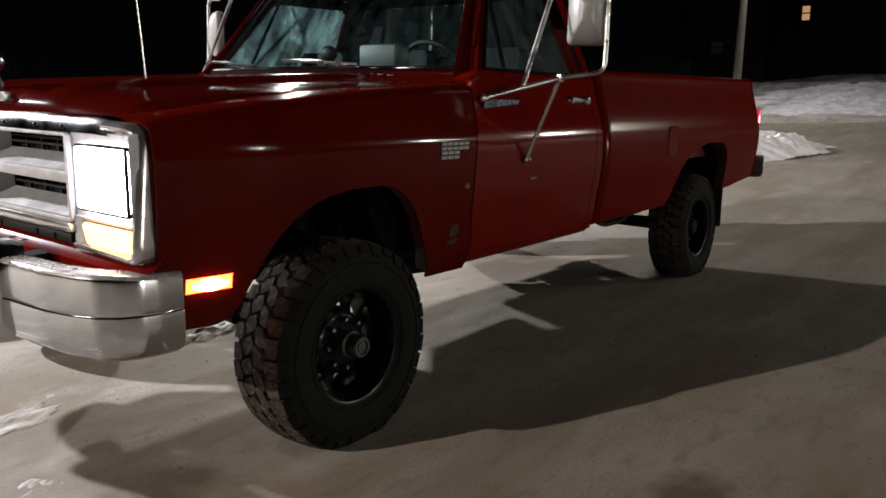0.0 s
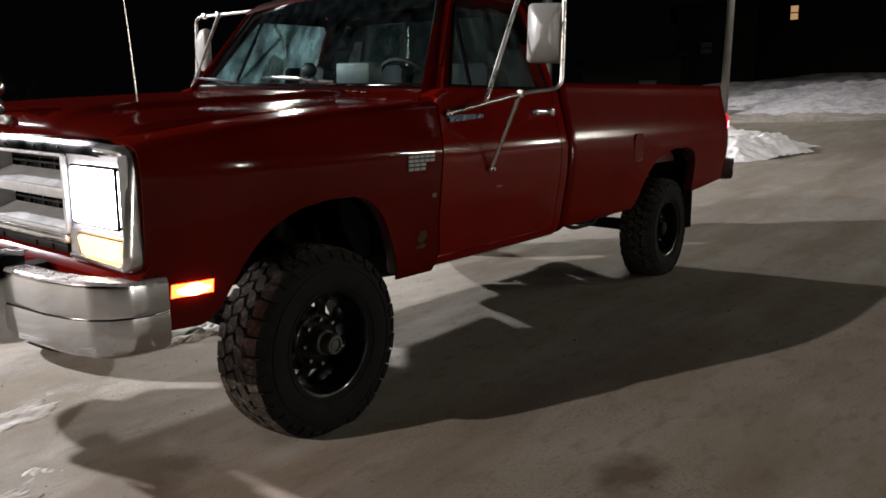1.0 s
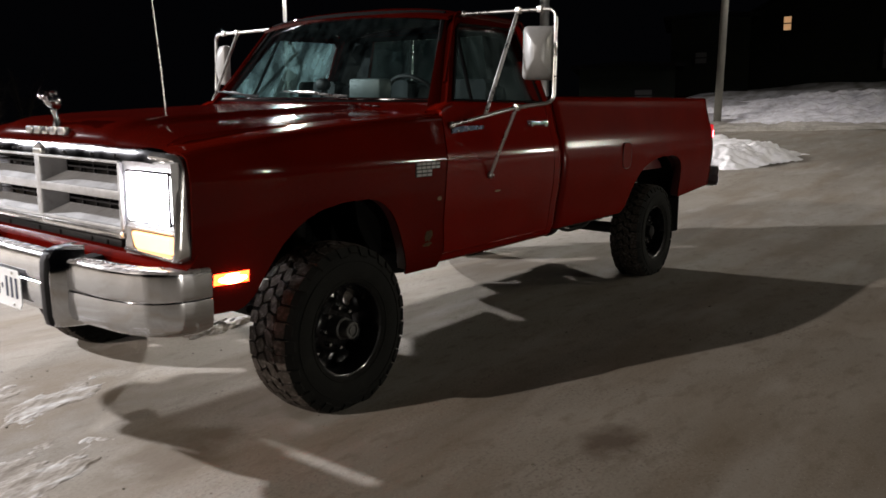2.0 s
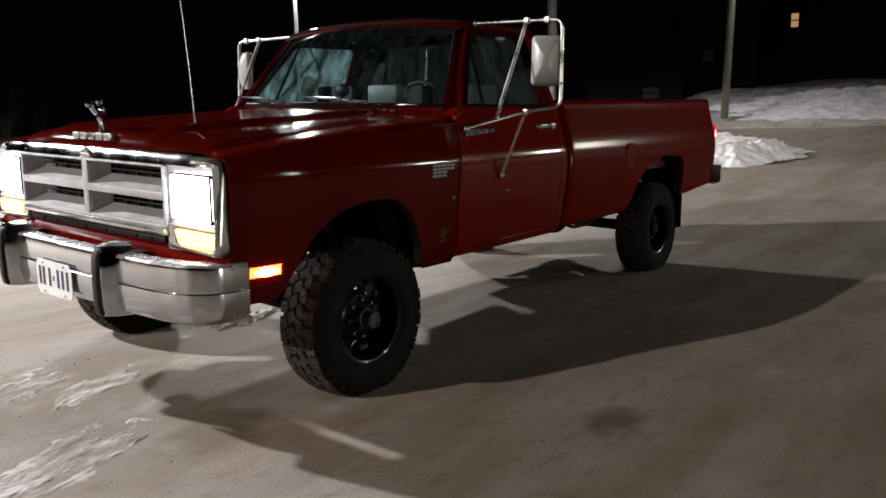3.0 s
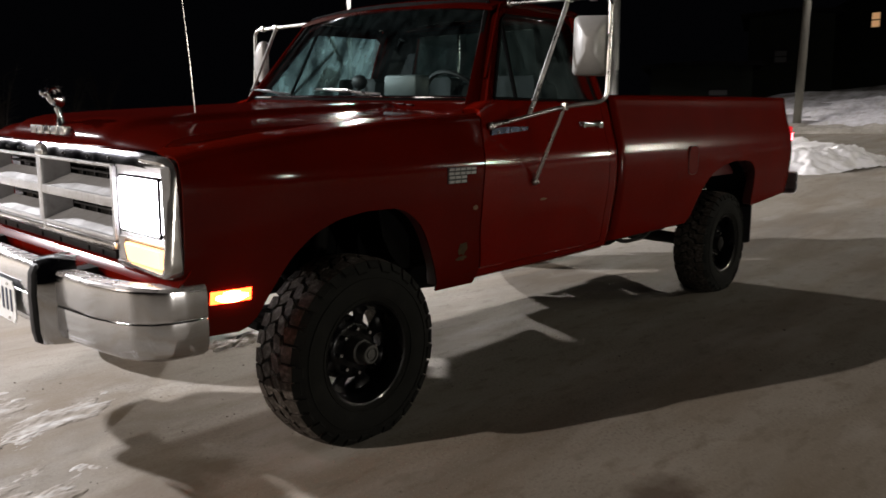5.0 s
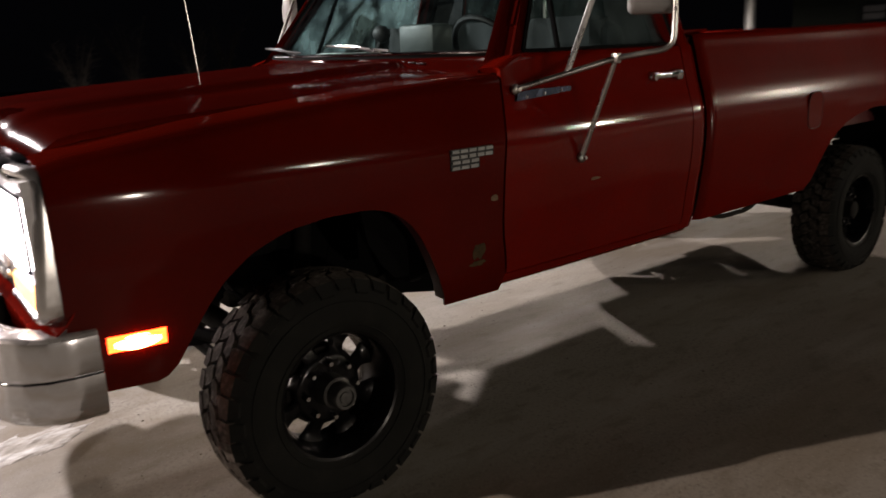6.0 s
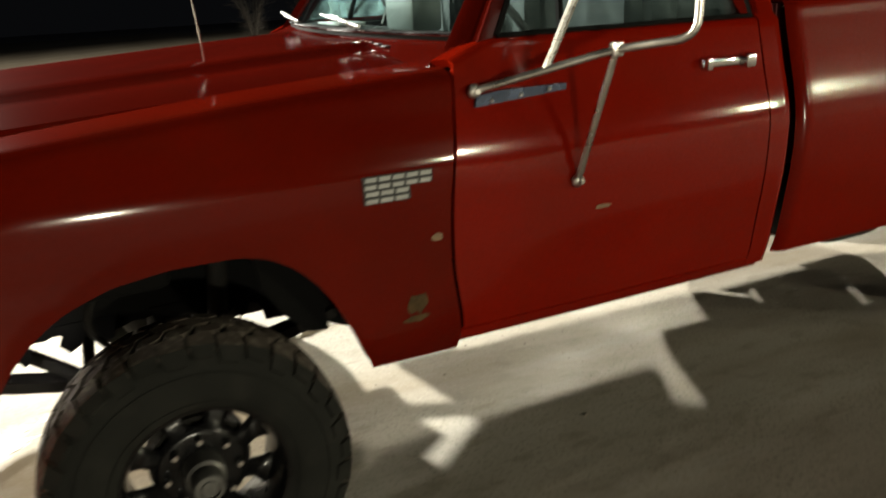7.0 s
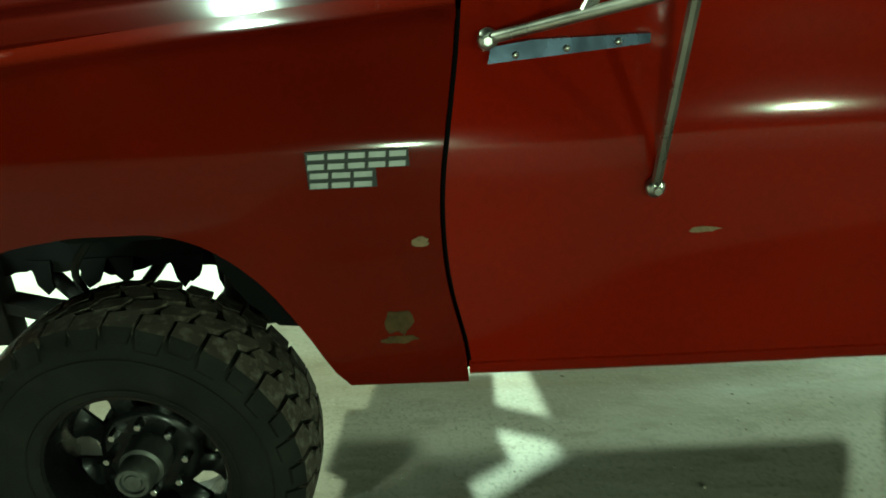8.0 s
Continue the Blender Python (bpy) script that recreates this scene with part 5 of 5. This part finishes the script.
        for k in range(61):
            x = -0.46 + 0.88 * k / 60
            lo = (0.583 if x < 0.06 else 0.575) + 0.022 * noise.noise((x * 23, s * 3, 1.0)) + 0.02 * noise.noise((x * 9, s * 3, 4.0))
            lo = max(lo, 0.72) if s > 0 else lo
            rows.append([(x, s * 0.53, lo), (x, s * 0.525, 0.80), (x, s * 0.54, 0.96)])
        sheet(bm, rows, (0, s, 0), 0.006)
        part("inner_wing", bm, SEALSHADE, truck)
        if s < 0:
            # added panel below the fire wall, cut to stop lamp light
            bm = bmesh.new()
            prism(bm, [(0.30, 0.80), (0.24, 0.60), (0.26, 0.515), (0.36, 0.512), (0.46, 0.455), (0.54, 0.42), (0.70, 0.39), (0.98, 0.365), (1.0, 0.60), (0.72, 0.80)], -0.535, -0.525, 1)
            part("light_stop_panel", bm, SEALSHADE, truck)
            # torn flaps of undercoating and loom hanging from its edge
            for x, w, h, tilt in ((-0.36, 0.030, 0.075, 0.2), (-0.23, 0.040, 0.060, -0.3), (-0.155, 0.030, 0.050, 0.1), (-0.02, 0.022, 0.070, 0.25), (0.02, 0.030, 0.055, -0.2), (0.085, 0.018, 0.085, 0.1), (0.13, 0.040, 0.050, 0.3), (0.20, 0.028, 0.060, -0.1)):
                bm = bmesh.new()
                outline = [(x - w, 0.62), (x - w * 0.7 + tilt * 0.01, 0.585), (x - w * 0.8 + tilt * 0.03, 0.60 - h * 0.6), (x - w * 0.2 + tilt * 0.04, 0.60 - h), (x + w * 0.5 + tilt * 0.04, 0.61 - h * 0.9), (x + w * 0.6 + tilt * 0.02, 0.59 - h * 0.3), (x + w, 0.62)]
                prism(bm, outline, -0.542, -0.536, 1)
                part("torn_flap", bm, SEALSHADE, truck)
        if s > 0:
            # added sheets inside the far wing, cut to shape lamp light on the ground
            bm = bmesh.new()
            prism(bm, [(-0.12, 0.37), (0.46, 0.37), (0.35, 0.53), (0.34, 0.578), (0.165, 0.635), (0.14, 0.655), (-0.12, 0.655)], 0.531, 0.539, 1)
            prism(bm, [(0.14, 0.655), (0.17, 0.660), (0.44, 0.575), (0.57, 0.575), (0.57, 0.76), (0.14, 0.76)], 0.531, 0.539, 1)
            part("light_stop_apron", bm, SEALSHADE, truck)
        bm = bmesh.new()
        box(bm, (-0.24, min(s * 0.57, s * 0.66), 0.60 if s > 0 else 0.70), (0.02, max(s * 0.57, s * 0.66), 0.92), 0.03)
        part("shock_tower", bm, SEALSHADE, truck)
        bm = bmesh.new()
        tube(bm, rounded([(-0.16, s * 0.60, 0.72), (-0.20, s * 0.70, 0.66), (-0.10, s * 0.74, 0.56), (-0.02, s * 0.70, 0.45)], 0.05), 0.009, 8)
        part("brake_hose", bm, FRAME, truck)
    bm = bmesh.new()
    box(bm, (-0.60, -0.62, 0.60), (-0.55, 0.62, 1.06), 0.01)
    part("radiator", bm, FRAME, truck)


def build_mirror(side):
    def at(x, y, z):
        return (x, side * y, z)
    bm = bmesh.new()
    top, low = (1.11, 1.285, 1.70), (1.10, 1.295, 1.27)
    tube(bm, rounded([at(1.135, 0.735, 1.712), at(*top), at(*low), at(1.0, 1.15, 1.245), at(0.732, 0.968, 1.160)], 0.045), 0.0095, 10)
    mirror = part("wing_mirror", bm, STEEL, truck, "towing mirror on steel tubes")
    bm = bmesh.new()
    tube(bm, [at(1.0, 1.15, 1.245), at(0.997, 1.012, 0.915)], 0.009, 8)
    part("lower_brace", bm, STEEL, mirror)
    bm = bmesh.new()
    tube(bm, [at(1.118, 1.07, 1.705), at(0.87, 1.06, 1.204)], 0.010, 8)
    part("diagonal_brace", bm, STEEL, mirror)
    for p in ((1.135, 0.735, 1.712), (0.732, 0.968, 1.160), (0.997, 1.012, 0.915)):
        bm = bmesh.new()
        c = Vector(at(*p))
        bmesh.ops.create_uvsphere(bm, u_segments=14, v_segments=9, radius=0.017, matrix=Matrix.Translation(c) @ Matrix.Diagonal((1.0, 0.75, 1.05, 1)))
        bmesh.ops.create_cone(bm, cap_ends=True, segments=6, radius1=0.008, radius2=0.007, depth=0.012, matrix=Matrix.Translation(c + Vector((0, side * 0.015, 0))) @ Matrix.Rotation(math.pi / 2, 4, "X"))
        part("mounting_foot", bm, STEEL, mirror)
    for p in ((1.116, 1.075, 1.705), (1.0, 1.15, 1.245), (1.11, 1.20, 1.703)):
        bm = bmesh.new()
        c = Vector(at(*p))
        box(bm, c - Vector((0.013, 0.013, 0.016)), c + Vector((0.013, 0.013, 0.016)), 0.004)
        part("clamp", bm, STEEL, mirror)
    # head: pyramid-backed shell, glass to the rear
    bm = bmesh.new()
    c = Vector(at(1.095, 1.208, 1.500))
    toe = Matrix.Rotation(radians(25 * -side), 3, "Z")
    rows = []
    for x, w, h in ((0.035, 0.070, 0.118), (0.02, 0.076, 0.125), (0.0, 0.076, 0.124), (-0.012, 0.073, 0.120), (-0.040, 0.058, 0.098), (-0.066, 0.038, 0.068), (-0.086, 0.016, 0.032)):
        r = []
        for sy, sz in ((-1, -1), (1, -1), (1, 1), (-1, 1)):
            for k in range(4):
                a = radians({(-1, -1): 180, (1, -1): 270, (1, 1): 0, (-1, 1): 90}[(sy, sz)] + 30 * k)
                q = min(w, h) * 0.28
                r.append(c + toe @ Vector((x if side < 0 or x > 0 else x * 0.5, sy * (w - q) + q * math.cos(a), sz * (h - q) + q * math.sin(a))))
        rows.append(r)
    sheet(bm, rows, closed=True)
    bm.faces.new([bm.verts.new(p) for p in rows[-1]])
    bmesh.ops.remove_doubles(bm, verts=bm.verts[:], dist=0.0005)
    bmesh.ops.recalc_face_normals(bm, faces=bm.faces[:])
    part("mirror_shell", bm, WHITE, mirror, "off-white plastic shell", 50)
    bm = bmesh.new()
    bm.faces.new([bm.verts.new(p + Vector((-0.004, 0, 0))) for p in rows[0]])
    part("mirror_glass", bm, CHROME, mirror)


def build_trim():
    # side markers
    for s in (-1, 1):
        bm = bmesh.new()
        rows = []
        for x in (-0.580, -0.572, -0.53, -0.48, -0.453, -0.445):
            e = 0.0 if x in (-0.580, -0.445) else 0.009
            rows.append([(x, s * (half_width(x, z) + (e if 0.625 < z < 0.655 else 0.001)), z) for z in (0.619, 0.627, 0.640, 0.653, 0.661)])
        sheet(bm, rows, (0, s, 0), 0.004)
        marker = part("side_marker", bm, AMBER_SIDE, truck, "orange side marker, lit")
        bm = bmesh.new()
        rows = []
        for k in range(7):
            x = -0.567 + 0.106 * k / 6
            h = 0.0185 * math.sin(math.pi * (k + 0.25) / 6.5) ** 0.6
            rows.append([(x, s * (half_width(x, 0.64) + 0.0095 + 0.001 * (1 - v * v)), 0.640 + h * v) for v in (-1, -0.5, 0, 0.5, 1)])
        sheet(bm, rows, (0, s, 0), 0.0015)
        part("bulb", bm, BULB, marker, "bright yellow bulb")
        # wing badge: dark plate with bright bars for its two lines
        bm = bmesh.new()
        y = s * 1.0035
        prism(bm, [(0.427, 0.938), (0.541, 0.938), (0.541, 0.971), (0.597, 0.971), (0.597, 1.002), (0.427, 1.002)], min(y - s * 0.01, y + s * 0.002), max(y - s * 0.01, y + s * 0.002), 1)
        badge = part("wing_badge", bm, BLACK, truck, "black badge with bright bars")
        for count, step, z0 in ((5, 0.0335, 0.973), (3, 0.0365, 0.9405)):
            for k in range(count):
                x0, w = 0.4295 + step * k, step - 0.0065
                for a, b, c, d in ((0.0, 0.0, 1.0, 0.36), (0.0, 0.64, 1.0, 1.0)):
                    bm = bmesh.new()
                    z1, z2 = 0.0265 * b, 0.0265 * d
                    prism(bm, [(x0 + w * a + z1 * 0.12, z0 + z1), (x0 + w * c + z1 * 0.12, z0 + z1), (x0 + w * c + z2 * 0.12, z0 + z2), (x0 + w * a + z2 * 0.12, z0 + z2)], min(y + s * 0.002, y + s * 0.006), max(y + s * 0.002, y + s * 0.006), 1)
                    part("badge_bar", bm, BADGE, badge)
    # patches of filler and bare spots on the near side
    for x, z, w, h in ((0.605, 0.832, 0.020, 0.012), (1.085, 0.830, 0.032, 0.007), (0.553, 0.662, 0.034, 0.036), (0.550, 0.622, 0.040, 0.012)):
        bm = bmesh.new()
        c = bm.verts.new((x, -half_width(x, z) - 0.0012, z))
        ring = []
        for k in range(14):
            a = 2 * math.pi * k / 14
            q = 0.8 + 0.35 * noise.noise((x * 9 + math.cos(a) * 2, z * 9, math.sin(a) * 2))
            px, pz = x + w * q * math.cos(a), z + h * q * math.sin(a)
            ring.append(bm.verts.new((px, -half_width(px, pz) - 0.0012, pz)))
        for k in range(14):
            bm.faces.new((c, ring[(k + 1) % 14], ring[k]))
        bmesh.ops.recalc_face_normals(bm, faces=bm.faces[:])
        bmesh.ops.solidify(bm, geom=bm.faces[:], thickness=0.001)
        part("bare_spot", bm, PRIMER if z > 0.7 else FILLER, truck)
    # aerial on the far wing
    bm = bmesh.new()
    tube(bm, [(0.375, 0.78, 1.19), (0.375, 0.78, 1.213)], [0.018, 0.010], 10)
    tube(bm, [(0.375, 0.78, 1.20), (0.355, 0.776, 1.45), (0.325, 0.77, 1.75), (0.29, 0.765, 2.02)], [0.004, 0.0032, 0.0026, 0.002], 6)
    part("aerial", bm, STEEL, truck, "thin steel aerial")
    # bare metal strip at the foot of the window
    bm = bmesh.new()
    prism(bm, [(0.731, 1.122), (0.985, 1.141), (0.985, 1.156), (0.80, 1.156), (0.736, 1.148)], -0.974, -0.955, 1)
    strip = part("door_strip", bm, BLUESTEEL, truck, "dark blue-grey strip under the mirror arm")
    for x in (0.775, 0.855, 0.935):
        bm = bmesh.new()
        bmesh.ops.create_uvsphere(bm, u_segments=8, v_segments=5, radius=0.006, matrix=Matrix.Translation((x, -0.9745, 1.131 + 0.075 * (x - 0.731))))
        part("rivet", bm, STEEL, strip)


def build_interior():
    bm = bmesh.new()
    box(bm, (0.98, -0.78, 0.86), (1.42, 0.78, 1.02), 0.05)
    box(bm, (1.40, -0.78, 0.98), (1.52, 0.78, 1.37), 0.05)
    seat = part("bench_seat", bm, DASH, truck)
    for y, h0 in ((-0.575, 0.185), (-0.035, 0.175), (0.575, 0.185)):
        bm = bmesh.new()
        rows = []
        for k, z in enumerate((1.02, 1.08, 1.16, 1.24, 1.32, 1.375, 1.395, 1.387)):
            x = 1.30 + 0.09 * (z - 0.95) + (0.04 if k == 7 else 0)
            h = h0 - (0.012 if z > 1.3 else 0) - (0.02 if z > 1.38 else 0)
            rows.append([(x + 0.06, y - h, z), (x + 0.02, y - h, z)] + [(x - 0.010 * math.cos(v * 9) * (1 - v * v), y + h * v, z) for v in (-0.96, -0.7, -0.4, -0.1, 0.1, 0.4, 0.7, 0.96)] + [(x + 0.02, y + h, z), (x + 0.06, y + h, z)])
        sheet(bm, rows, (-1, 0, 0), 0.02)
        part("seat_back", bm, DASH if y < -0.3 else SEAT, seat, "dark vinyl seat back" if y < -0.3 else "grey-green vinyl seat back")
    bm = bmesh.new()
    rows = []
    for t in (0, 0.3, 0.6, 0.85, 1.0):
        rows.append([(0.74 + 0.20 * t, 0.82 * v, 1.245 + 0.03 * math.sin(3 * t) - (0.06 if t == 1.0 else 0)) for v in (-1, -0.6, -0.2, 0.2, 0.6, 1)])
    sheet(bm, rows, (0, 0, 1), 0.05)
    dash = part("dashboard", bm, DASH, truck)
    bm = bmesh.new()
    ring = [Matrix.Rotation(radians(-32), 4, "Y") @ Vector((0, 0.19 * math.cos(a), 0.19 * math.sin(a))) + Vector((1.07, -0.48, 1.24)) for a in (2 * math.pi * k / 28 for k in range(29))]
    tube(bm, ring, 0.012, 8, False)
    tube(bm, [(1.07, -0.67, 1.24), (1.06, -0.48, 1.235), (1.07, -0.29, 1.24)], 0.012, 8)
    tube(bm, [(1.06, -0.48, 1.235), (0.90, -0.48, 1.17)], 0.02, 8)
    part("steering_wheel", bm, BLACK, truck)
    bm = bmesh.new()
    box(bm, (0.80, -0.455, 1.270), (0.90, -0.235, 1.384), 0.016)
    part("dash_box", bm, CARD, dash, "grey plastic box")
    bm = bmesh.new()
    box(bm, (0.74, 0.06, 1.279), (0.84, 0.32, 1.287), 0.003)
    part("dash_paper", bm, PLATE, dash, "white paper")
    bm = bmesh.new()
    bmesh.ops.create_icosphere(bm, subdivisions=2, radius=0.05, matrix=Matrix.Translation((0.96, 0.12, 1.36)) @ Matrix.Diagonal((0.6, 1.1, 0.8, 1)))
    tube(bm, [(0.93, 0.12, 1.27), (0.96, 0.12, 1.34)], 0.012, 8)
    part("dash_mount", bm, BLACK, dash)


for s in (-1, 1):
    build_fender(s)
    build_lip(s, FRONT_ARCH, -0.42, 0.43, "wheel_lip")
    build_lip(s, REAR_ARCH, 2.665, 3.69, "wheel_lip")
    build_door(s)
    build_mirror(s)
build_cab()
build_bonnet()
build_ornament()
build_front()
build_bumper()
build_bed()
build_wheels()
build_chassis()
build_trim()
build_interior()


# ---------------------------------------------------------------- far surroundings
def build_pole(name, x, y, height, r0, r1, mat, label, lean=0.0, tilt=0.0):
    bm = bmesh.new()
    z = rise(x, y) - 0.3
    tube(bm, [(x, y, z), (x + lean * 0.5, y + tilt * 0.5, z + height * 0.5), (x + lean, y + tilt, z + height)], [r0, (r0 + r1) / 2, r1], 14)
    root = new(name)
    tagged(root, label, "pole")
    root.location = (0, 0, 0)
    part("pole", bm, mat, root)
    return root, Vector((x + lean, y + tilt, z + height))


root, top = build_pole("lamp_post", 10.7, 11.46, 4.75, 0.052, 0.042, GALV, "galvanised lamp post, lit, behind the truck")
bm = bmesh.new()
box(bm, top + Vector((-0.28, -0.12, 0.04)), top + Vector((0.28, 0.12, 0.16)), 0.04)
head = part("lamp_head", bm, GALV, root)
bm = bmesh.new()
box(bm, top + Vector((-0.22, -0.09, 0.018)), top + Vector((0.22, 0.09, 0.039)), 0.008)
part("lens", bm, LAMPHEAD, head)

root, top = build_pole("utility_pole", 22.3, 4.83, 8.6, 0.12, 0.10, WOOD, "weathered wooden utility pole in the snow bank", -0.1, -0.25)
# arm and lamp head added above the view, to carry the bank's light
bm = bmesh.new()
tube(bm, rounded([(22.2, 4.55, 6.0), (21.9, 3.9, 6.25), (21.6, 3.2, 6.2)], 0.2), 0.04, 8)
part("arm", bm, GALV, root)
bm = bmesh.new()
box(bm, (21.4, 2.7, 6.08), (21.75, 3.35, 6.26), 0.05)
head = part("lamp_head", bm, GALV, root)
bm = bmesh.new()
box(bm, (21.45, 2.78, 6.055), (21.7, 3.25, 6.079), 0.008)
part("lens", bm, LAMPHEAD, head)

build_pole("sign_post", 24.0, 12.0, 9.0, 0.19, 0.17, GALV, "thick grey steel post beyond the lot")


def build_house(name, x, y, turn, width, depth, eaves, ridge, label, windows, lit):
    """A plain gabled building; its gable looks along -x before turning."""
    root = new(name)
    tagged(root, label, "house")
    z = rise(x, y) - 0.2
    root.matrix_basis = pose(x, y, z, 0, 0, turn)
    bm = bmesh.new()
    w = width / 2
    prism(bm, [(-w, 0), (w, 0), (w, eaves), (0, ridge), (-w, eaves)], 0.0, depth, 0)
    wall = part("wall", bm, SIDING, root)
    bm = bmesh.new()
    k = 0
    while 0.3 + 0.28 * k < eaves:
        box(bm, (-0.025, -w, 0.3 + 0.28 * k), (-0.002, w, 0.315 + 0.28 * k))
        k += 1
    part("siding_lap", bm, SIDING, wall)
    for s in (-1, 1):
        bm = bmesh.new()
        rows = []
        for t in (0.0, 1.0):
            yy, zz = s * (w + 0.3) * t, ridge + 0.1 - (ridge - eaves) / w * (w + 0.3) * t
            rows.append([(-0.35, yy, zz), (depth + 0.35, yy, zz)])
        sheet(bm, rows, (0, 0, 1), 0.12)
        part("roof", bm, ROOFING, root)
    for i, (yy, zz, ww, hh) in enumerate(windows):
        bm = bmesh.new()
        def rect(o, dx):
            return [(dx, yy - ww / 2 - o, zz - o), (dx, yy + ww / 2 + o, zz - o), (dx, yy + ww / 2 + o, zz + hh + o), (dx, yy - ww / 2 - o, zz + hh + o)]
        loop_frame(bm, rect(0.08, -0.05), rect(0.0, -0.05), 0.06, (-1, 0, 0))
        box(bm, (-0.045, yy - ww / 2, zz + hh * 0.5 - 0.02), (-0.02, yy + ww / 2, zz + hh * 0.5 + 0.02))
        win = part("window", bm, ROOFING, root)
        bm = bmesh.new()
        box(bm, (-0.03, yy - ww / 2, zz), (-0.012, yy + ww / 2, zz + hh))
        part("pane", bm, WARMPANE if i == lit else BLACK, win, "lit warm window" if i == lit else "")
    return root


build_house("house", 31.0, 3.0, 8, 8.2, 9.0, 2.7, 4.9, "dark gabled house with one lit window", ((2.0, 2.42, 0.27, 0.52), (-1.8, 0.8, 0.9, 1.1)), 0)
build_house("shed", 24.6, 8.9, 24, 3.4, 4.0, 2.42, 2.5, "low grey shed in the dark", ((-0.6, 1.2, 0.6, 0.4),), -1)
build_house("shed", 27.5, 6.9, 20, 2.8, 4.0, 2.85, 2.95, "low grey outbuilding in the dark", ((0.3, 1.2, 0.4, 0.4),), -1)


def build_shrub(name, x, y, height, seed, label):
    rng = random.Random(seed)
    root = new(name)
    tagged(root, label, "shrub", "bare shrubs")
    z = rise(x, y)
    root.location = (x, y, z)
    stems, twigs = bmesh.new(), bmesh.new()
    for k in range(11):
        a, lean = rng.uniform(0, 6.28), rng.uniform(0.1, 0.5)
        h = height * rng.uniform(0.6, 1.0)
        pts = [Vector((0.25 * math.cos(a) * t + lean * h * t * t * math.cos(a) * 0.6, 0.25 * math.sin(a) * t + lean * h * t * t * math.sin(a) * 0.6, h * t)) for t in (0, 0.3, 0.6, 1.0)]
        vs = [[stems.verts.new(p + Vector((r * math.cos(b), r * math.sin(b), 0))) for b in (0, 2.1, 4.2)] for p, r in zip(pts, (0.03, 0.022, 0.014, 0.006))]
        for u, v in zip(vs, vs[1:]):
            for j in range(3):
                stems.faces.new((u[j], u[(j + 1) % 3], v[(j + 1) % 3], v[j]))
        for q in range(60):
            t = rng.uniform(0.15, 1.0)
            i = min(2, int(t * 3))
            p = pts[i].lerp(pts[i + 1], t * 3 - i if t < 1 else 1)
            d = Vector((rng.gauss(0, 1), rng.gauss(0, 1), rng.uniform(0.1, 1.4))).normalized() * rng.uniform(0.2, 0.6)
            e = d.orthogonal().normalized() * 0.006
            twigs.faces.new([twigs.verts.new(c) for c in (p - e, p + e, p + d + e * 0.3, p + d - e * 0.3)])
    tagged(part("stem_cluster", stems, TWIG, root), kind="stuff")
    tagged(part("twig_cluster", twigs, TWIG, root), kind="stuff")


for k, (x, y, h) in enumerate(((6.0, 27.0, 2.8), (8.4, 28.5, 3.2), (10.6, 28.0, 2.6), (12.8, 30.0, 3.1))):
    build_shrub("shrub", x, y, h, 20 + k, "bare leafless shrub at the dark edge")
